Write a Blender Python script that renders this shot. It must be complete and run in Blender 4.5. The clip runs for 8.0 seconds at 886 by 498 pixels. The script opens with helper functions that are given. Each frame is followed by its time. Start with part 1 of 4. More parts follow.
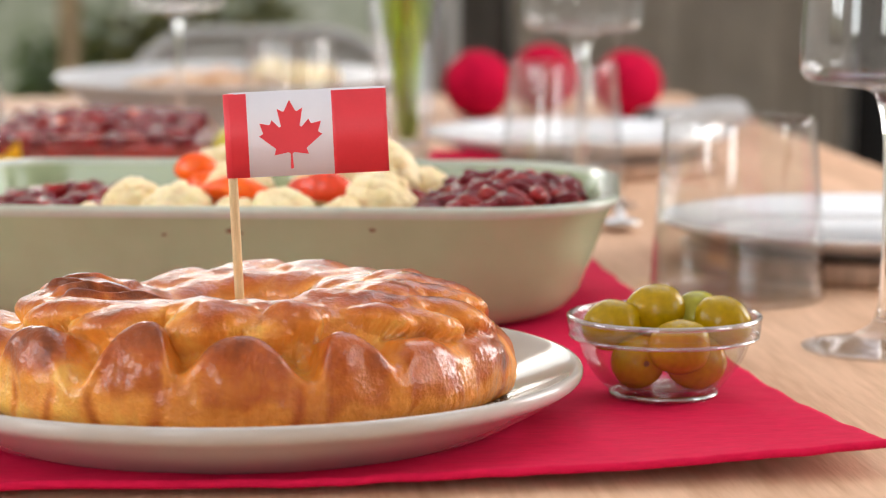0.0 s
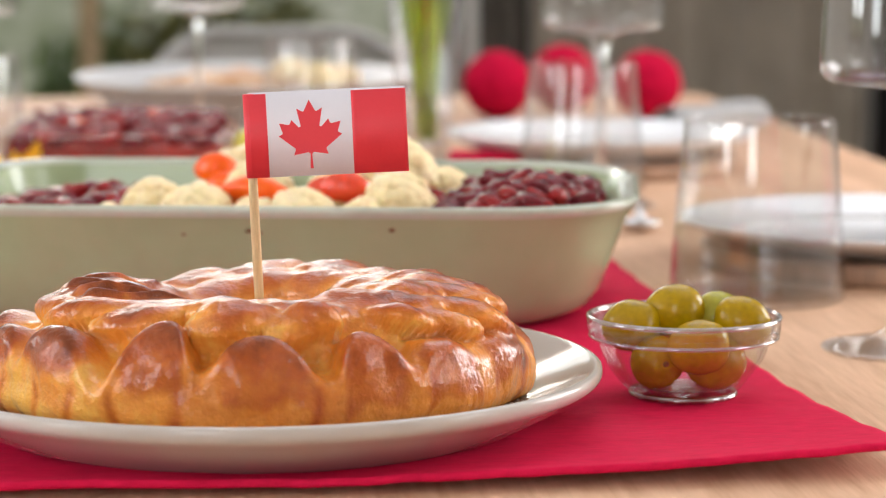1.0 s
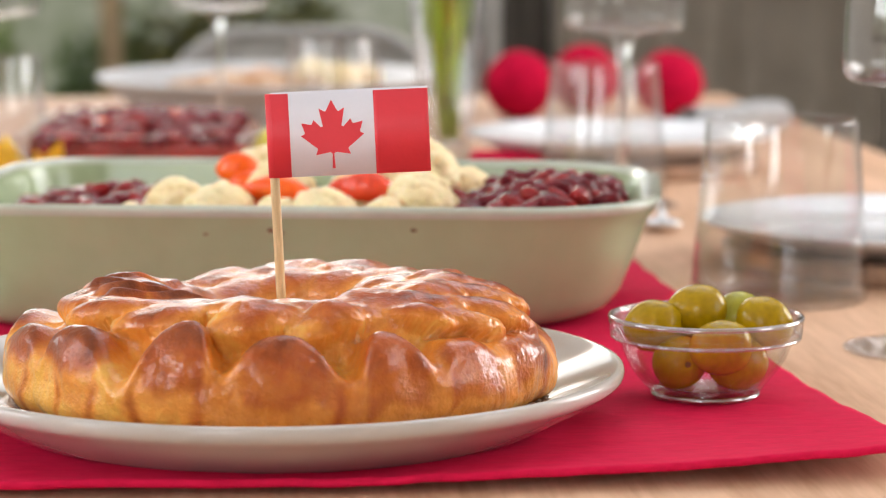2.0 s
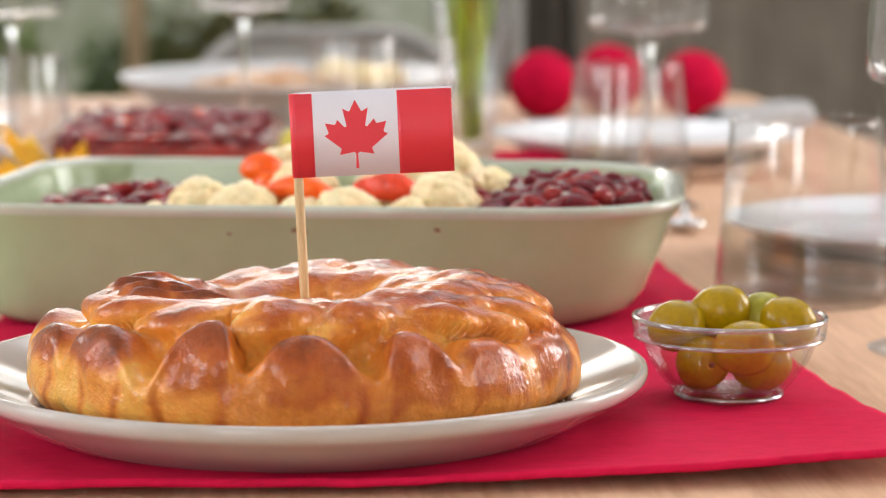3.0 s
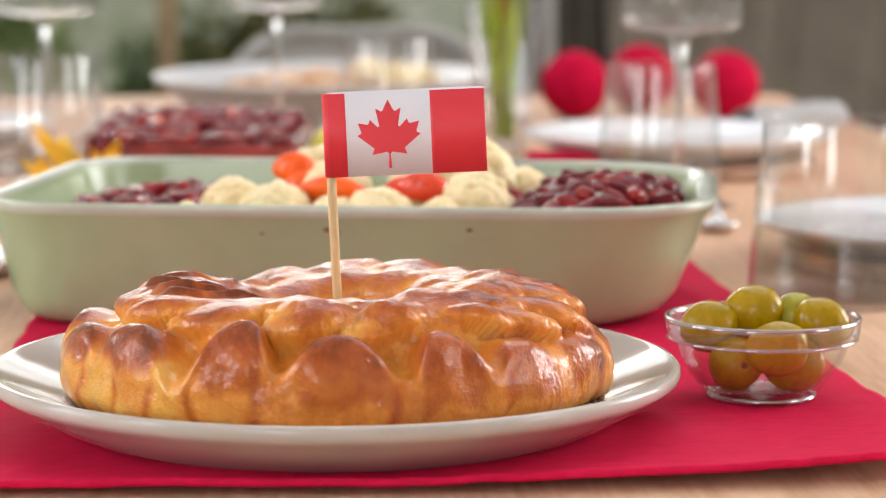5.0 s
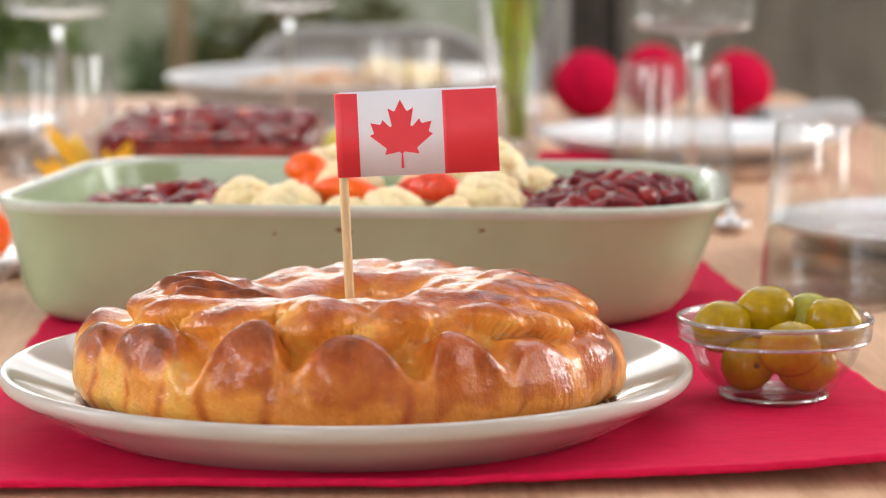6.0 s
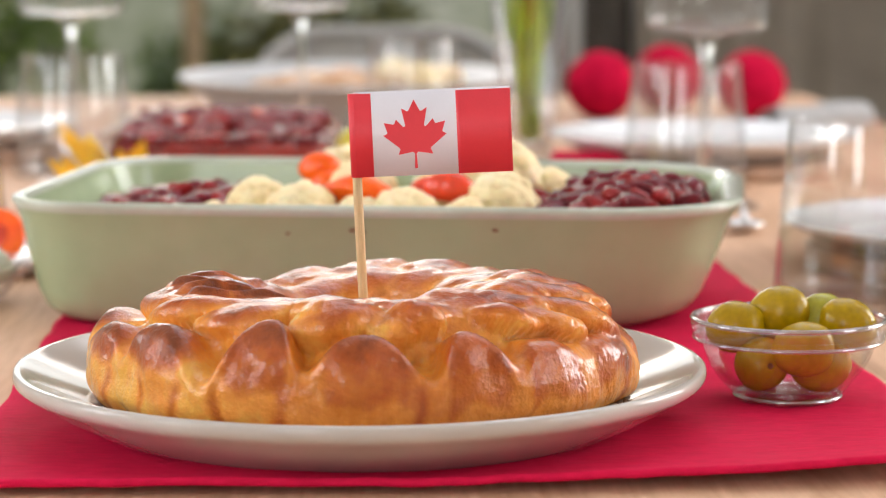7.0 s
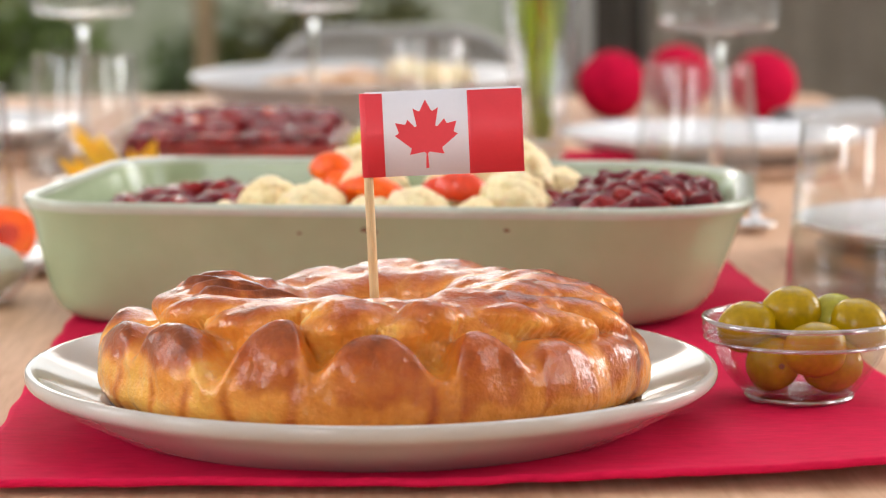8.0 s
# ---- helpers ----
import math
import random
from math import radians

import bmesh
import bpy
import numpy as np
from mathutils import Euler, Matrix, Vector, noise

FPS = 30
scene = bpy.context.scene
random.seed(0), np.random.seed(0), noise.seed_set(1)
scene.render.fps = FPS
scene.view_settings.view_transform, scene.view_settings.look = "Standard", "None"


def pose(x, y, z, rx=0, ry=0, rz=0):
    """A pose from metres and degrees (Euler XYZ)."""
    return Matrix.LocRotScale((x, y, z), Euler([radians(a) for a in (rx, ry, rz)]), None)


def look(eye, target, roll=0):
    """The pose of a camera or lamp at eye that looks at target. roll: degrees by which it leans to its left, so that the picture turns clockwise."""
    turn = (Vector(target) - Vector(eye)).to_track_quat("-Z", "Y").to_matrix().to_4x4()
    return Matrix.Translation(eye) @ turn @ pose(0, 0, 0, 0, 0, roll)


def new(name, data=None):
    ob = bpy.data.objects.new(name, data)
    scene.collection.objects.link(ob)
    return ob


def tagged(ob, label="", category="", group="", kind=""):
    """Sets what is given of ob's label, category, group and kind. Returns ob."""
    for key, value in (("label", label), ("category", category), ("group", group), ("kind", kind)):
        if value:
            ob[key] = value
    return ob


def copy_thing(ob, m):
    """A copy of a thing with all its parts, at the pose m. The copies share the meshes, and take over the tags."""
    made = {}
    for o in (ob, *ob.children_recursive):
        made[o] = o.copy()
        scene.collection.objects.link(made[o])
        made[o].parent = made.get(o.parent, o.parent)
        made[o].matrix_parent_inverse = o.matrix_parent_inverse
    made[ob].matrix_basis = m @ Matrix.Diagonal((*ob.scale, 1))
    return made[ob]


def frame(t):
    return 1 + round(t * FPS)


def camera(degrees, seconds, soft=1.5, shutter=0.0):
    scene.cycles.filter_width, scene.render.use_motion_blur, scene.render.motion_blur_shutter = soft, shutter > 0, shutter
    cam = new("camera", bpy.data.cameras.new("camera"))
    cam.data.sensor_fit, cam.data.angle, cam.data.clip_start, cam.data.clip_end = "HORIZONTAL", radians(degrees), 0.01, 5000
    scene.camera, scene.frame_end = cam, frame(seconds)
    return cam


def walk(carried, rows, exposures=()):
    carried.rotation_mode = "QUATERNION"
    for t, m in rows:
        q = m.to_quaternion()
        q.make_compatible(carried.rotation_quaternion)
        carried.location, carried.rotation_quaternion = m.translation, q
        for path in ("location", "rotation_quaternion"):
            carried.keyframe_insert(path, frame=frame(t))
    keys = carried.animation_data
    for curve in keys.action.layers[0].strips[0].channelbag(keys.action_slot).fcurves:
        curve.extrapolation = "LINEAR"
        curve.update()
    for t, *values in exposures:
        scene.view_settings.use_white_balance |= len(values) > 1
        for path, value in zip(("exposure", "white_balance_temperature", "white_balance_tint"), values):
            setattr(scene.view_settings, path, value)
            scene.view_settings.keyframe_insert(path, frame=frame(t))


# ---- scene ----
# ---- camera ----
cam = camera(19.99, 8.0, soft=1.1)
cam.data.dof.use_dof = True
cam.data.dof.focus_distance = 0.95
cam.data.dof.aperture_fstop = 11.0
cam.data.dof.aperture_blades = 0
TABLE = 0.75
EYE = TABLE + 0.195
PITCH, LEAN = -7.31, 0.0
# seconds and the pan from the heading along +y, degrees to the left
PAN = [
    (0.0, -1.875), (0.5, -1.669), (1.0, -1.437), (1.5, -1.205), (3.0, -0.419),
    (3.5, -0.2), (4.0, 0.0), (4.5, 0.167), (6.0, 0.588), (6.5, 0.74), (7.0, 0.889), (7.5, 1.018), (8.0, 1.142),
]
PIVOT = 0.025  # the lens turns this far in front of the tripod's axis
walk(cam, [(t, pose(-PIVOT * math.sin(radians(a)), PIVOT * math.cos(radians(a)) - PIVOT, EYE, 90 + PITCH, LEAN, a)) for t, a in PAN],
     exposures=[(0.0, 0.0), (8.0, 0.0)])

# ---- world and large lights ----
world = bpy.data.worlds.new("sky")
scene.world = world
world.use_nodes = True
wn = world.node_tree.nodes
sky = wn.new("ShaderNodeTexSky")
sky.sky_type, sky.sun_disc = "NISHITA", False
sky.sun_elevation, sky.sun_rotation = radians(20), radians(-10.5)
world.node_tree.links.new(sky.outputs[0], wn["Background"].inputs[0])
wn["Background"].inputs[1].default_value = 0.15

sun = new("sun", bpy.data.lights.new("sun", "SUN"))
sun.data.energy, sun.data.angle, sun.data.color = 0.25, radians(16), (1.0, 0.97, 0.94)
sun.matrix_world = look((-1.2, 6.5, 2.41), (0, 0, 0))


def window_lamp(name, at, toward, w, h, watts, tint):
    lamp = new(name, bpy.data.lights.new(name, "AREA"))
    lamp.data.shape, lamp.data.size, lamp.data.size_y = "RECTANGLE", w, h
    lamp.data.energy, lamp.data.color = watts, tint
    lamp.matrix_world = look(at, toward)


window_lamp("window_light_west", (-2.72, 1.0, 1.65), (0, 1.1, 0.9), 0.9, 1.2, 21, (0.94, 0.97, 1.0))
window_lamp("window_light_east", (2.52, 2.4, 1.65), (0, 1.2, 0.8), 1.2, 1.4, 46, (1.0, 0.97, 0.96))
window_lamp("window_light_north", (-0.9, 5.42, 1.75), (-0.1, 0, 0.9), 2.2, 1.2, 15, (0.97, 0.99, 1.0))
# added overhead fill above the table, from an unseen rooflight
window_lamp("overhead_fill_light", (0.45, 2.85, 2.78), (0.45, 2.85, 0), 1.8, 3.0, 23, (0.95, 0.97, 1.0))
window_lamp("window_light_south", (-1.1, -2.42, 1.72), (0, 1.0, 0.9), 0.9, 1.35, 17, (0.98, 0.97, 1.0))
window_lamp("window_light_east_front", (2.52, 0.2, 1.65), (0, 1.1, 0.8), 0.8, 1.3, 13, (1.0, 0.98, 0.96))
window_lamp("window_light_west_front", (-2.72, -0.55, 1.65), (0, 1.1, 0.9), 0.7, 1.3, 14, (0.94, 0.97, 1.0))


# ---- materials ----
def material(name, colour, rough=0.5, metal=0.0, vary=0.12, scale=8.0, bump=0.0, bump_scale=120.0, second=None, coat=0.0, sss=0.0,
             trans=0.0, ior=1.45, sheen=0.0, stretch=(1, 1, 1), detail=6.0, spec=0.5):
    """Principled surface: two scales of noise vary the colour, one gives fine relief."""
    m = bpy.data.materials.new(name)
    m.use_nodes = True
    n, l = m.node_tree.nodes, m.node_tree.links
    b = n["Principled BSDF"]
    b.inputs["Roughness"].default_value = rough
    b.inputs["Metallic"].default_value = metal
    b.inputs["IOR"].default_value = ior
    b.inputs["Transmission Weight"].default_value = trans
    b.inputs["Coat Weight"].default_value = coat
    b.inputs["Specular IOR Level"].default_value = spec
    b.inputs["Coat Roughness"].default_value = 0.08
    b.inputs["Sheen Weight"].default_value = sheen
    if sss:
        b.inputs["Subsurface Weight"].default_value = sss
        b.inputs["Subsurface Radius"].default_value = (0.006, 0.003, 0.0015)
        b.inputs["Subsurface Scale"].default_value = 1.0
    co = n.new("ShaderNodeTexCoord")
    mp = n.new("ShaderNodeMapping")
    mp.inputs["Scale"].default_value = stretch
    l.new(co.outputs["Object"], mp.inputs["Vector"])
    big, fine = n.new("ShaderNodeTexNoise"), n.new("ShaderNodeTexNoise")
    big.inputs["Scale"].default_value, fine.inputs["Scale"].default_value = scale, scale * 9
    big.inputs["Detail"].default_value = fine.inputs["Detail"].default_value = detail
    for t in (big, fine):
        l.new(mp.outputs[0], t.inputs["Vector"])
    mixf = n.new("ShaderNodeMix")
    mixf.data_type = "FLOAT"
    mixf.inputs[0].default_value = 0.4
    l.new(big.outputs["Fac"], mixf.inputs[2])
    l.new(fine.outputs["Fac"], mixf.inputs[3])
    ramp = n.new("ShaderNodeValToRGB")
    other = second or tuple(c * (1 - 2.2 * vary) for c in colour)
    lighter = tuple(min(1, c * (1 + vary)) for c in colour)
    ramp.color_ramp.elements[0].position, ramp.color_ramp.elements[1].position = 0.34, 0.66
    ramp.color_ramp.elements[0].color, ramp.color_ramp.elements[1].color = (*other, 1), (*lighter, 1)
    l.new(mixf.outputs[0], ramp.inputs[0])
    l.new(ramp.outputs[0], b.inputs["Base Color"])
    if bump:
        bt, bn = n.new("ShaderNodeTexNoise"), n.new("ShaderNodeBump")
        bt.inputs["Scale"].default_value, bt.inputs["Detail"].default_value = bump_scale, 8
        bn.inputs["Strength"].default_value, bn.inputs["Distance"].default_value = bump, 0.002
        l.new(mp.outputs[0], bt.inputs["Vector"])
        l.new(bt.outputs["Fac"], bn.inputs["Height"])
        l.new(bn.outputs[0], b.inputs["Normal"])
    return m


def glass(name, tint=(1, 1, 1), rough=0.0, ior=1.48, coat=0.0):
    m = bpy.data.materials.new(name)
    m.use_nodes = True
    b = m.node_tree.nodes["Principled BSDF"]
    b.inputs["Base Color"].default_value = (*tint, 1)
    b.inputs["Roughness"].default_value, b.inputs["IOR"].default_value = rough, ior
    b.inputs["Transmission Weight"].default_value = 1.0
    b.inputs["Coat Weight"].default_value, b.inputs["Coat Roughness"].default_value = coat, 0.0
    return m


def thin_glass(name, tint=0.985, base=0.075, edge=0.75):
    """Clear thin-walled glass: light passes straight on, the gloss grows towards grazing views."""
    m = bpy.data.materials.new(name)
    m.use_nodes = True
    n, l = m.node_tree.nodes, m.node_tree.links
    n.remove(n["Principled BSDF"])
    clear, gloss, mix = n.new("ShaderNodeBsdfTransparent"), n.new("ShaderNodeBsdfGlossy"), n.new("ShaderNodeMixShader")
    clear.inputs[0].default_value = (tint, tint, tint, 1)
    gloss.inputs["Roughness"].default_value = 0.01
    lw, p, k = n.new("ShaderNodeLayerWeight"), n.new("ShaderNodeMath"), n.new("ShaderNodeMath")
    p.operation, p.inputs[1].default_value = "POWER", 4.0
    k.operation, k.inputs[1].default_value, k.inputs[2].default_value = "MULTIPLY_ADD", edge, base
    l.new(lw.outputs["Facing"], p.inputs[0])
    l.new(p.outputs[0], k.inputs[0])
    l.new(k.outputs[0], mix.inputs[0])
    l.new(clear.outputs[0], mix.inputs[1])
    l.new(gloss.outputs[0], mix.inputs[2])
    l.new(mix.outputs[0], n["Material Output"].inputs[0])
    return m


THIN = thin_glass("thin_clear_glass")
PRESSED = thin_glass("pressed_glass_wall", 0.97, 0.08)
PRESSED_RIM = thin_glass("pressed_glass_rim", 0.95, 0.13)
DISH_GLASS = thin_glass("baking_dish_glass", 0.96, 0.012, 0.25)
EDGE_GLASS = thin_glass("glass_edge", 0.93, 0.34)
STEM_GLASS = glass("stem_glass", (0.99, 0.995, 0.99), 0.0, 1.45)
PANE = glass("window_glass", (1, 1, 1), 0.0, 1.1)
WOOD = material("oak_top", (0.66, 0.425, 0.285), 0.58, vary=0.12, scale=5, bump=0.25, bump_scale=60, stretch=(6, 0.5, 6), second=(0.5, 0.295, 0.18), spec=0.12)
DARKWOOD = material("walnut", (0.48, 0.3, 0.2), 0.5, vary=0.2, scale=9, bump=0.2, bump_scale=70, stretch=(8, 1, 1))
STONEWARE = material("white_stoneware", (0.5, 0.455, 0.41), 0.1, vary=0.03, scale=4, coat=0.2)
PORCELAIN = material("white_porcelain", (0.75, 0.74, 0.74), 0.15, vary=0.02, scale=6, coat=0.4)
PLATTER = material("platter_glaze", (0.46, 0.455, 0.45), 0.4, vary=0.02, scale=6)
SAGE_RIM = material("pale_sage_rim", (0.47, 0.5, 0.4), 0.2, vary=0.05, scale=20, coat=0.5)
BAKED = material("baked_on_crust", (0.17, 0.08, 0.03), 0.6, vary=0.3, scale=90)
SAGE = material("sage_glaze", (0.345, 0.412, 0.245), 0.24, vary=0.05, scale=7, second=(0.315, 0.38, 0.22), coat=0.45)
RED_PAPER = material("red_print", (0.76, 0.045, 0.065), 0.42, vary=0.015, scale=90, bump=0.04, bump_scale=900)
WHITE_PAPER = material("white_paper", (0.77, 0.75, 0.81), 0.5, vary=0.01, scale=90, bump=0.04, bump_scale=900)
PICK = material("birch_pick", (0.72, 0.5, 0.26), 0.6, vary=0.12, scale=40, bump=0.15, bump_scale=300, stretch=(6, 6, 0.5))
OLIVE = material("olive_skin", (0.4, 0.25, 0.001), 0.22, vary=0.18, scale=45, second=(0.3, 0.185, 0.001), coat=0.1, spec=0.35)
OLIVE_PALE = material("pale_olive_skin", (0.38, 0.34, 0.03), 0.25, vary=0.12, scale=45, coat=0.1, spec=0.35)
BEAN = material("kidney_bean_skin", (0.17, 0.013, 0.018), 0.15, vary=0.3, scale=60, second=(0.07, 0.005, 0.009), spec=0.3)
BEAN_RED = material("red_bean_skin", (0.3, 0.018, 0.018), 0.16, vary=0.25, scale=60, spec=0.3)
CAULI = material("cauliflower", (0.84, 0.71, 0.45), 0.5, vary=0.08, scale=60, bump=0.3, bump_scale=420, second=(0.76, 0.58, 0.28), sss=0.35)
CARROT = material("pepper_red_orange", (0.98, 0.15, 0.006), 0.3, vary=0.15, scale=50, coat=0.1, sss=0.35, second=(0.92, 0.07, 0.005))
TOMATO = material("tomato", (0.85, 0.06, 0.018), 0.25, vary=0.15, scale=50, coat=0.6, sss=0.1)
YELLOW_PEPPER = material("yellow_green_pepper", (0.62, 0.5, 0.04), 0.28, vary=0.15, scale=30, second=(0.4, 0.42, 0.04), coat=0.2, sss=0.1)
CREAM = material("cream_cheese", (0.8, 0.77, 0.66), 0.5, vary=0.05, scale=50, bump=0.2, sss=0.1)
LEAF_YELLOW = material("autumn_leaf", (0.95, 0.62, 0.012), 0.5, vary=0.1, scale=60, second=(0.92, 0.5, 0.01), sss=0.2)
SAUCE = material("red_sauce", (0.36, 0.022, 0.012), 0.25, vary=0.3, scale=40, coat=0.6)
VEG_BED = material("cooked_vegetables", (0.5, 0.36, 0.14), 0.6, vary=0.2, scale=70, bump=0.6, bump_scale=250)
SALAD = material("pasta_salad", (0.42, 0.28, 0.15), 0.5, vary=0.3, scale=50, second=(0.42, 0.17, 0.07), bump=0.8, bump_scale=120)
FELT = material("crimson_felt", (0.46, 0.004, 0.036), 0.9, vary=0.12, scale=60, bump=0.15, bump_scale=600, spec=0.08)
STEM = material("green_stem", (0.4, 0.58, 0.03), 0.35, vary=0.25, scale=30, sss=0.1)
STEEL = material("polished_steel", (0.8, 0.8, 0.8), 0.18, metal=1.0, vary=0.03)
LINEN = material("white_linen", (0.62, 0.61, 0.6), 0.85, vary=0.05, scale=60, bump=0.3, bump_scale=700)
PLASTER = material("plaster", (0.8, 0.78, 0.74), 0.85, vary=0.05, scale=2, bump=0.2, bump_scale=80)
CEILING = material("ceiling_paint", (0.82, 0.81, 0.79), 0.9, vary=0.03, scale=2)
FLOOR = material("floor_boards", (0.5, 0.38, 0.26), 0.45, vary=0.2, scale=3, stretch=(6, 0.6, 1))
CURTAIN = material("taupe_curtain", (0.4, 0.345, 0.28), 0.9, vary=0.08, scale=12, bump=0.3, bump_scale=500)
GREY = material("grey_upholstery", (0.3, 0.29, 0.27), 0.9, vary=0.08, scale=30, bump=0.2, bump_scale=400, spec=0.15)
PIPING = material("pale_piping", (0.36, 0.35, 0.33), 0.8, vary=0.06, scale=30, spec=0.15)
DARK = material("dark_drape", (0.12, 0.1, 0.082), 0.8, vary=0.15, scale=8, bump=0.2, bump_scale=300)
BLACK = material("black_drape", (0.03, 0.027, 0.025), 0.85, vary=0.15, scale=8, bump=0.2, bump_scale=300)
FRAME_PAINT = material("dark_frame", (0.11, 0.1, 0.09), 0.4, vary=0.04, scale=8)
FOLIAGE = material("foliage", (0.24, 0.32, 0.07), 0.5, vary=0.35, scale=6, second=(0.1, 0.15, 0.03))
FOLIAGE_DRY = material("olive_foliage", (0.24, 0.22, 0.06), 0.55, vary=0.35, scale=6, second=(0.12, 0.115, 0.03))
POST = material("tan_post", (0.5, 0.36, 0.2), 0.85, vary=0.2, scale=14, bump=0.5, bump_scale=60, stretch=(1, 1, 0.3))
STEM_SCAR = material("olive_stem_scar", (0.2, 0.12, 0.02), 0.7, vary=0.2, scale=90)
BARK = material("bark", (0.25, 0.15, 0.08), 0.85, vary=0.3, scale=14, bump=0.8, bump_scale=60, stretch=(1, 1, 0.3))
GROUND = material("gravel_ground", (0.26, 0.23, 0.17), 0.9, vary=0.25, scale=3, bump=0.8, bump_scale=40)


def distance_material():
    """A bright, hazy garden far off: beige and leafy green patches that glow by themselves."""
    m = material("garden_distance_glow", (0.6, 0.55, 0.42), 0.95, vary=0.1, scale=0.9, second=(0.26, 0.28, 0.13), detail=3.0, spec=0.05)
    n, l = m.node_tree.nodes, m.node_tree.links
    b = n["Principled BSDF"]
    # the patches emit their own colour, in place of daylight on the garden
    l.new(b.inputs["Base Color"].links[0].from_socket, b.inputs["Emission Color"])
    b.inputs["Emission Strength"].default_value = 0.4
    return m


DISTANCE_GLOW = distance_material()


def cloth(name, colour, dark):
    """A coarse plain weave: crossing threads and slubs."""
    m = material(name, colour, 0.75, vary=0.06, scale=55, second=dark, spec=0.08, stretch=(2.5, 7, 2))
    n, l = m.node_tree.nodes, m.node_tree.links
    b = n["Principled BSDF"]
    co = n.new("ShaderNodeTexCoord")
    heights = []
    for scale, amount in (((60, 1400, 60), 1.0), ((900, 900, 900), 0.6), ((25, 260, 25), 1.2)):
        mp, w, k = n.new("ShaderNodeMapping"), n.new("ShaderNodeTexNoise"), n.new("ShaderNodeMath")
        mp.inputs["Scale"].default_value = scale
        w.inputs["Scale"].default_value, w.inputs["Detail"].default_value = 1.0, 3.0
        k.operation, k.inputs[1].default_value = "MULTIPLY", amount
        l.new(co.outputs["Object"], mp.inputs["Vector"])
        l.new(mp.outputs[0], w.inputs["Vector"])
        l.new(w.outputs["Fac"], k.inputs[0])
        heights.append(k)
    add = n.new("ShaderNodeMath")
    add.operation = "ADD"
    l.new(heights[0].outputs[0], add.inputs[0])
    l.new(heights[1].outputs[0], add.inputs[1])
    both = n.new("ShaderNodeMath")
    both.operation = "ADD"
    l.new(add.outputs[0], both.inputs[0])
    l.new(heights[2].outputs[0], both.inputs[1])
    bn = n.new("ShaderNodeBump")
    bn.inputs["Strength"].default_value, bn.inputs["Distance"].default_value = 0.6, 0.0003
    l.new(both.outputs[0], bn.inputs["Height"])
    l.new(bn.outputs[0], b.inputs["Normal"])
    return m


CRIMSON = cloth("crimson_weave", (0.66, 0.011, 0.066), (0.55, 0.008, 0.052))


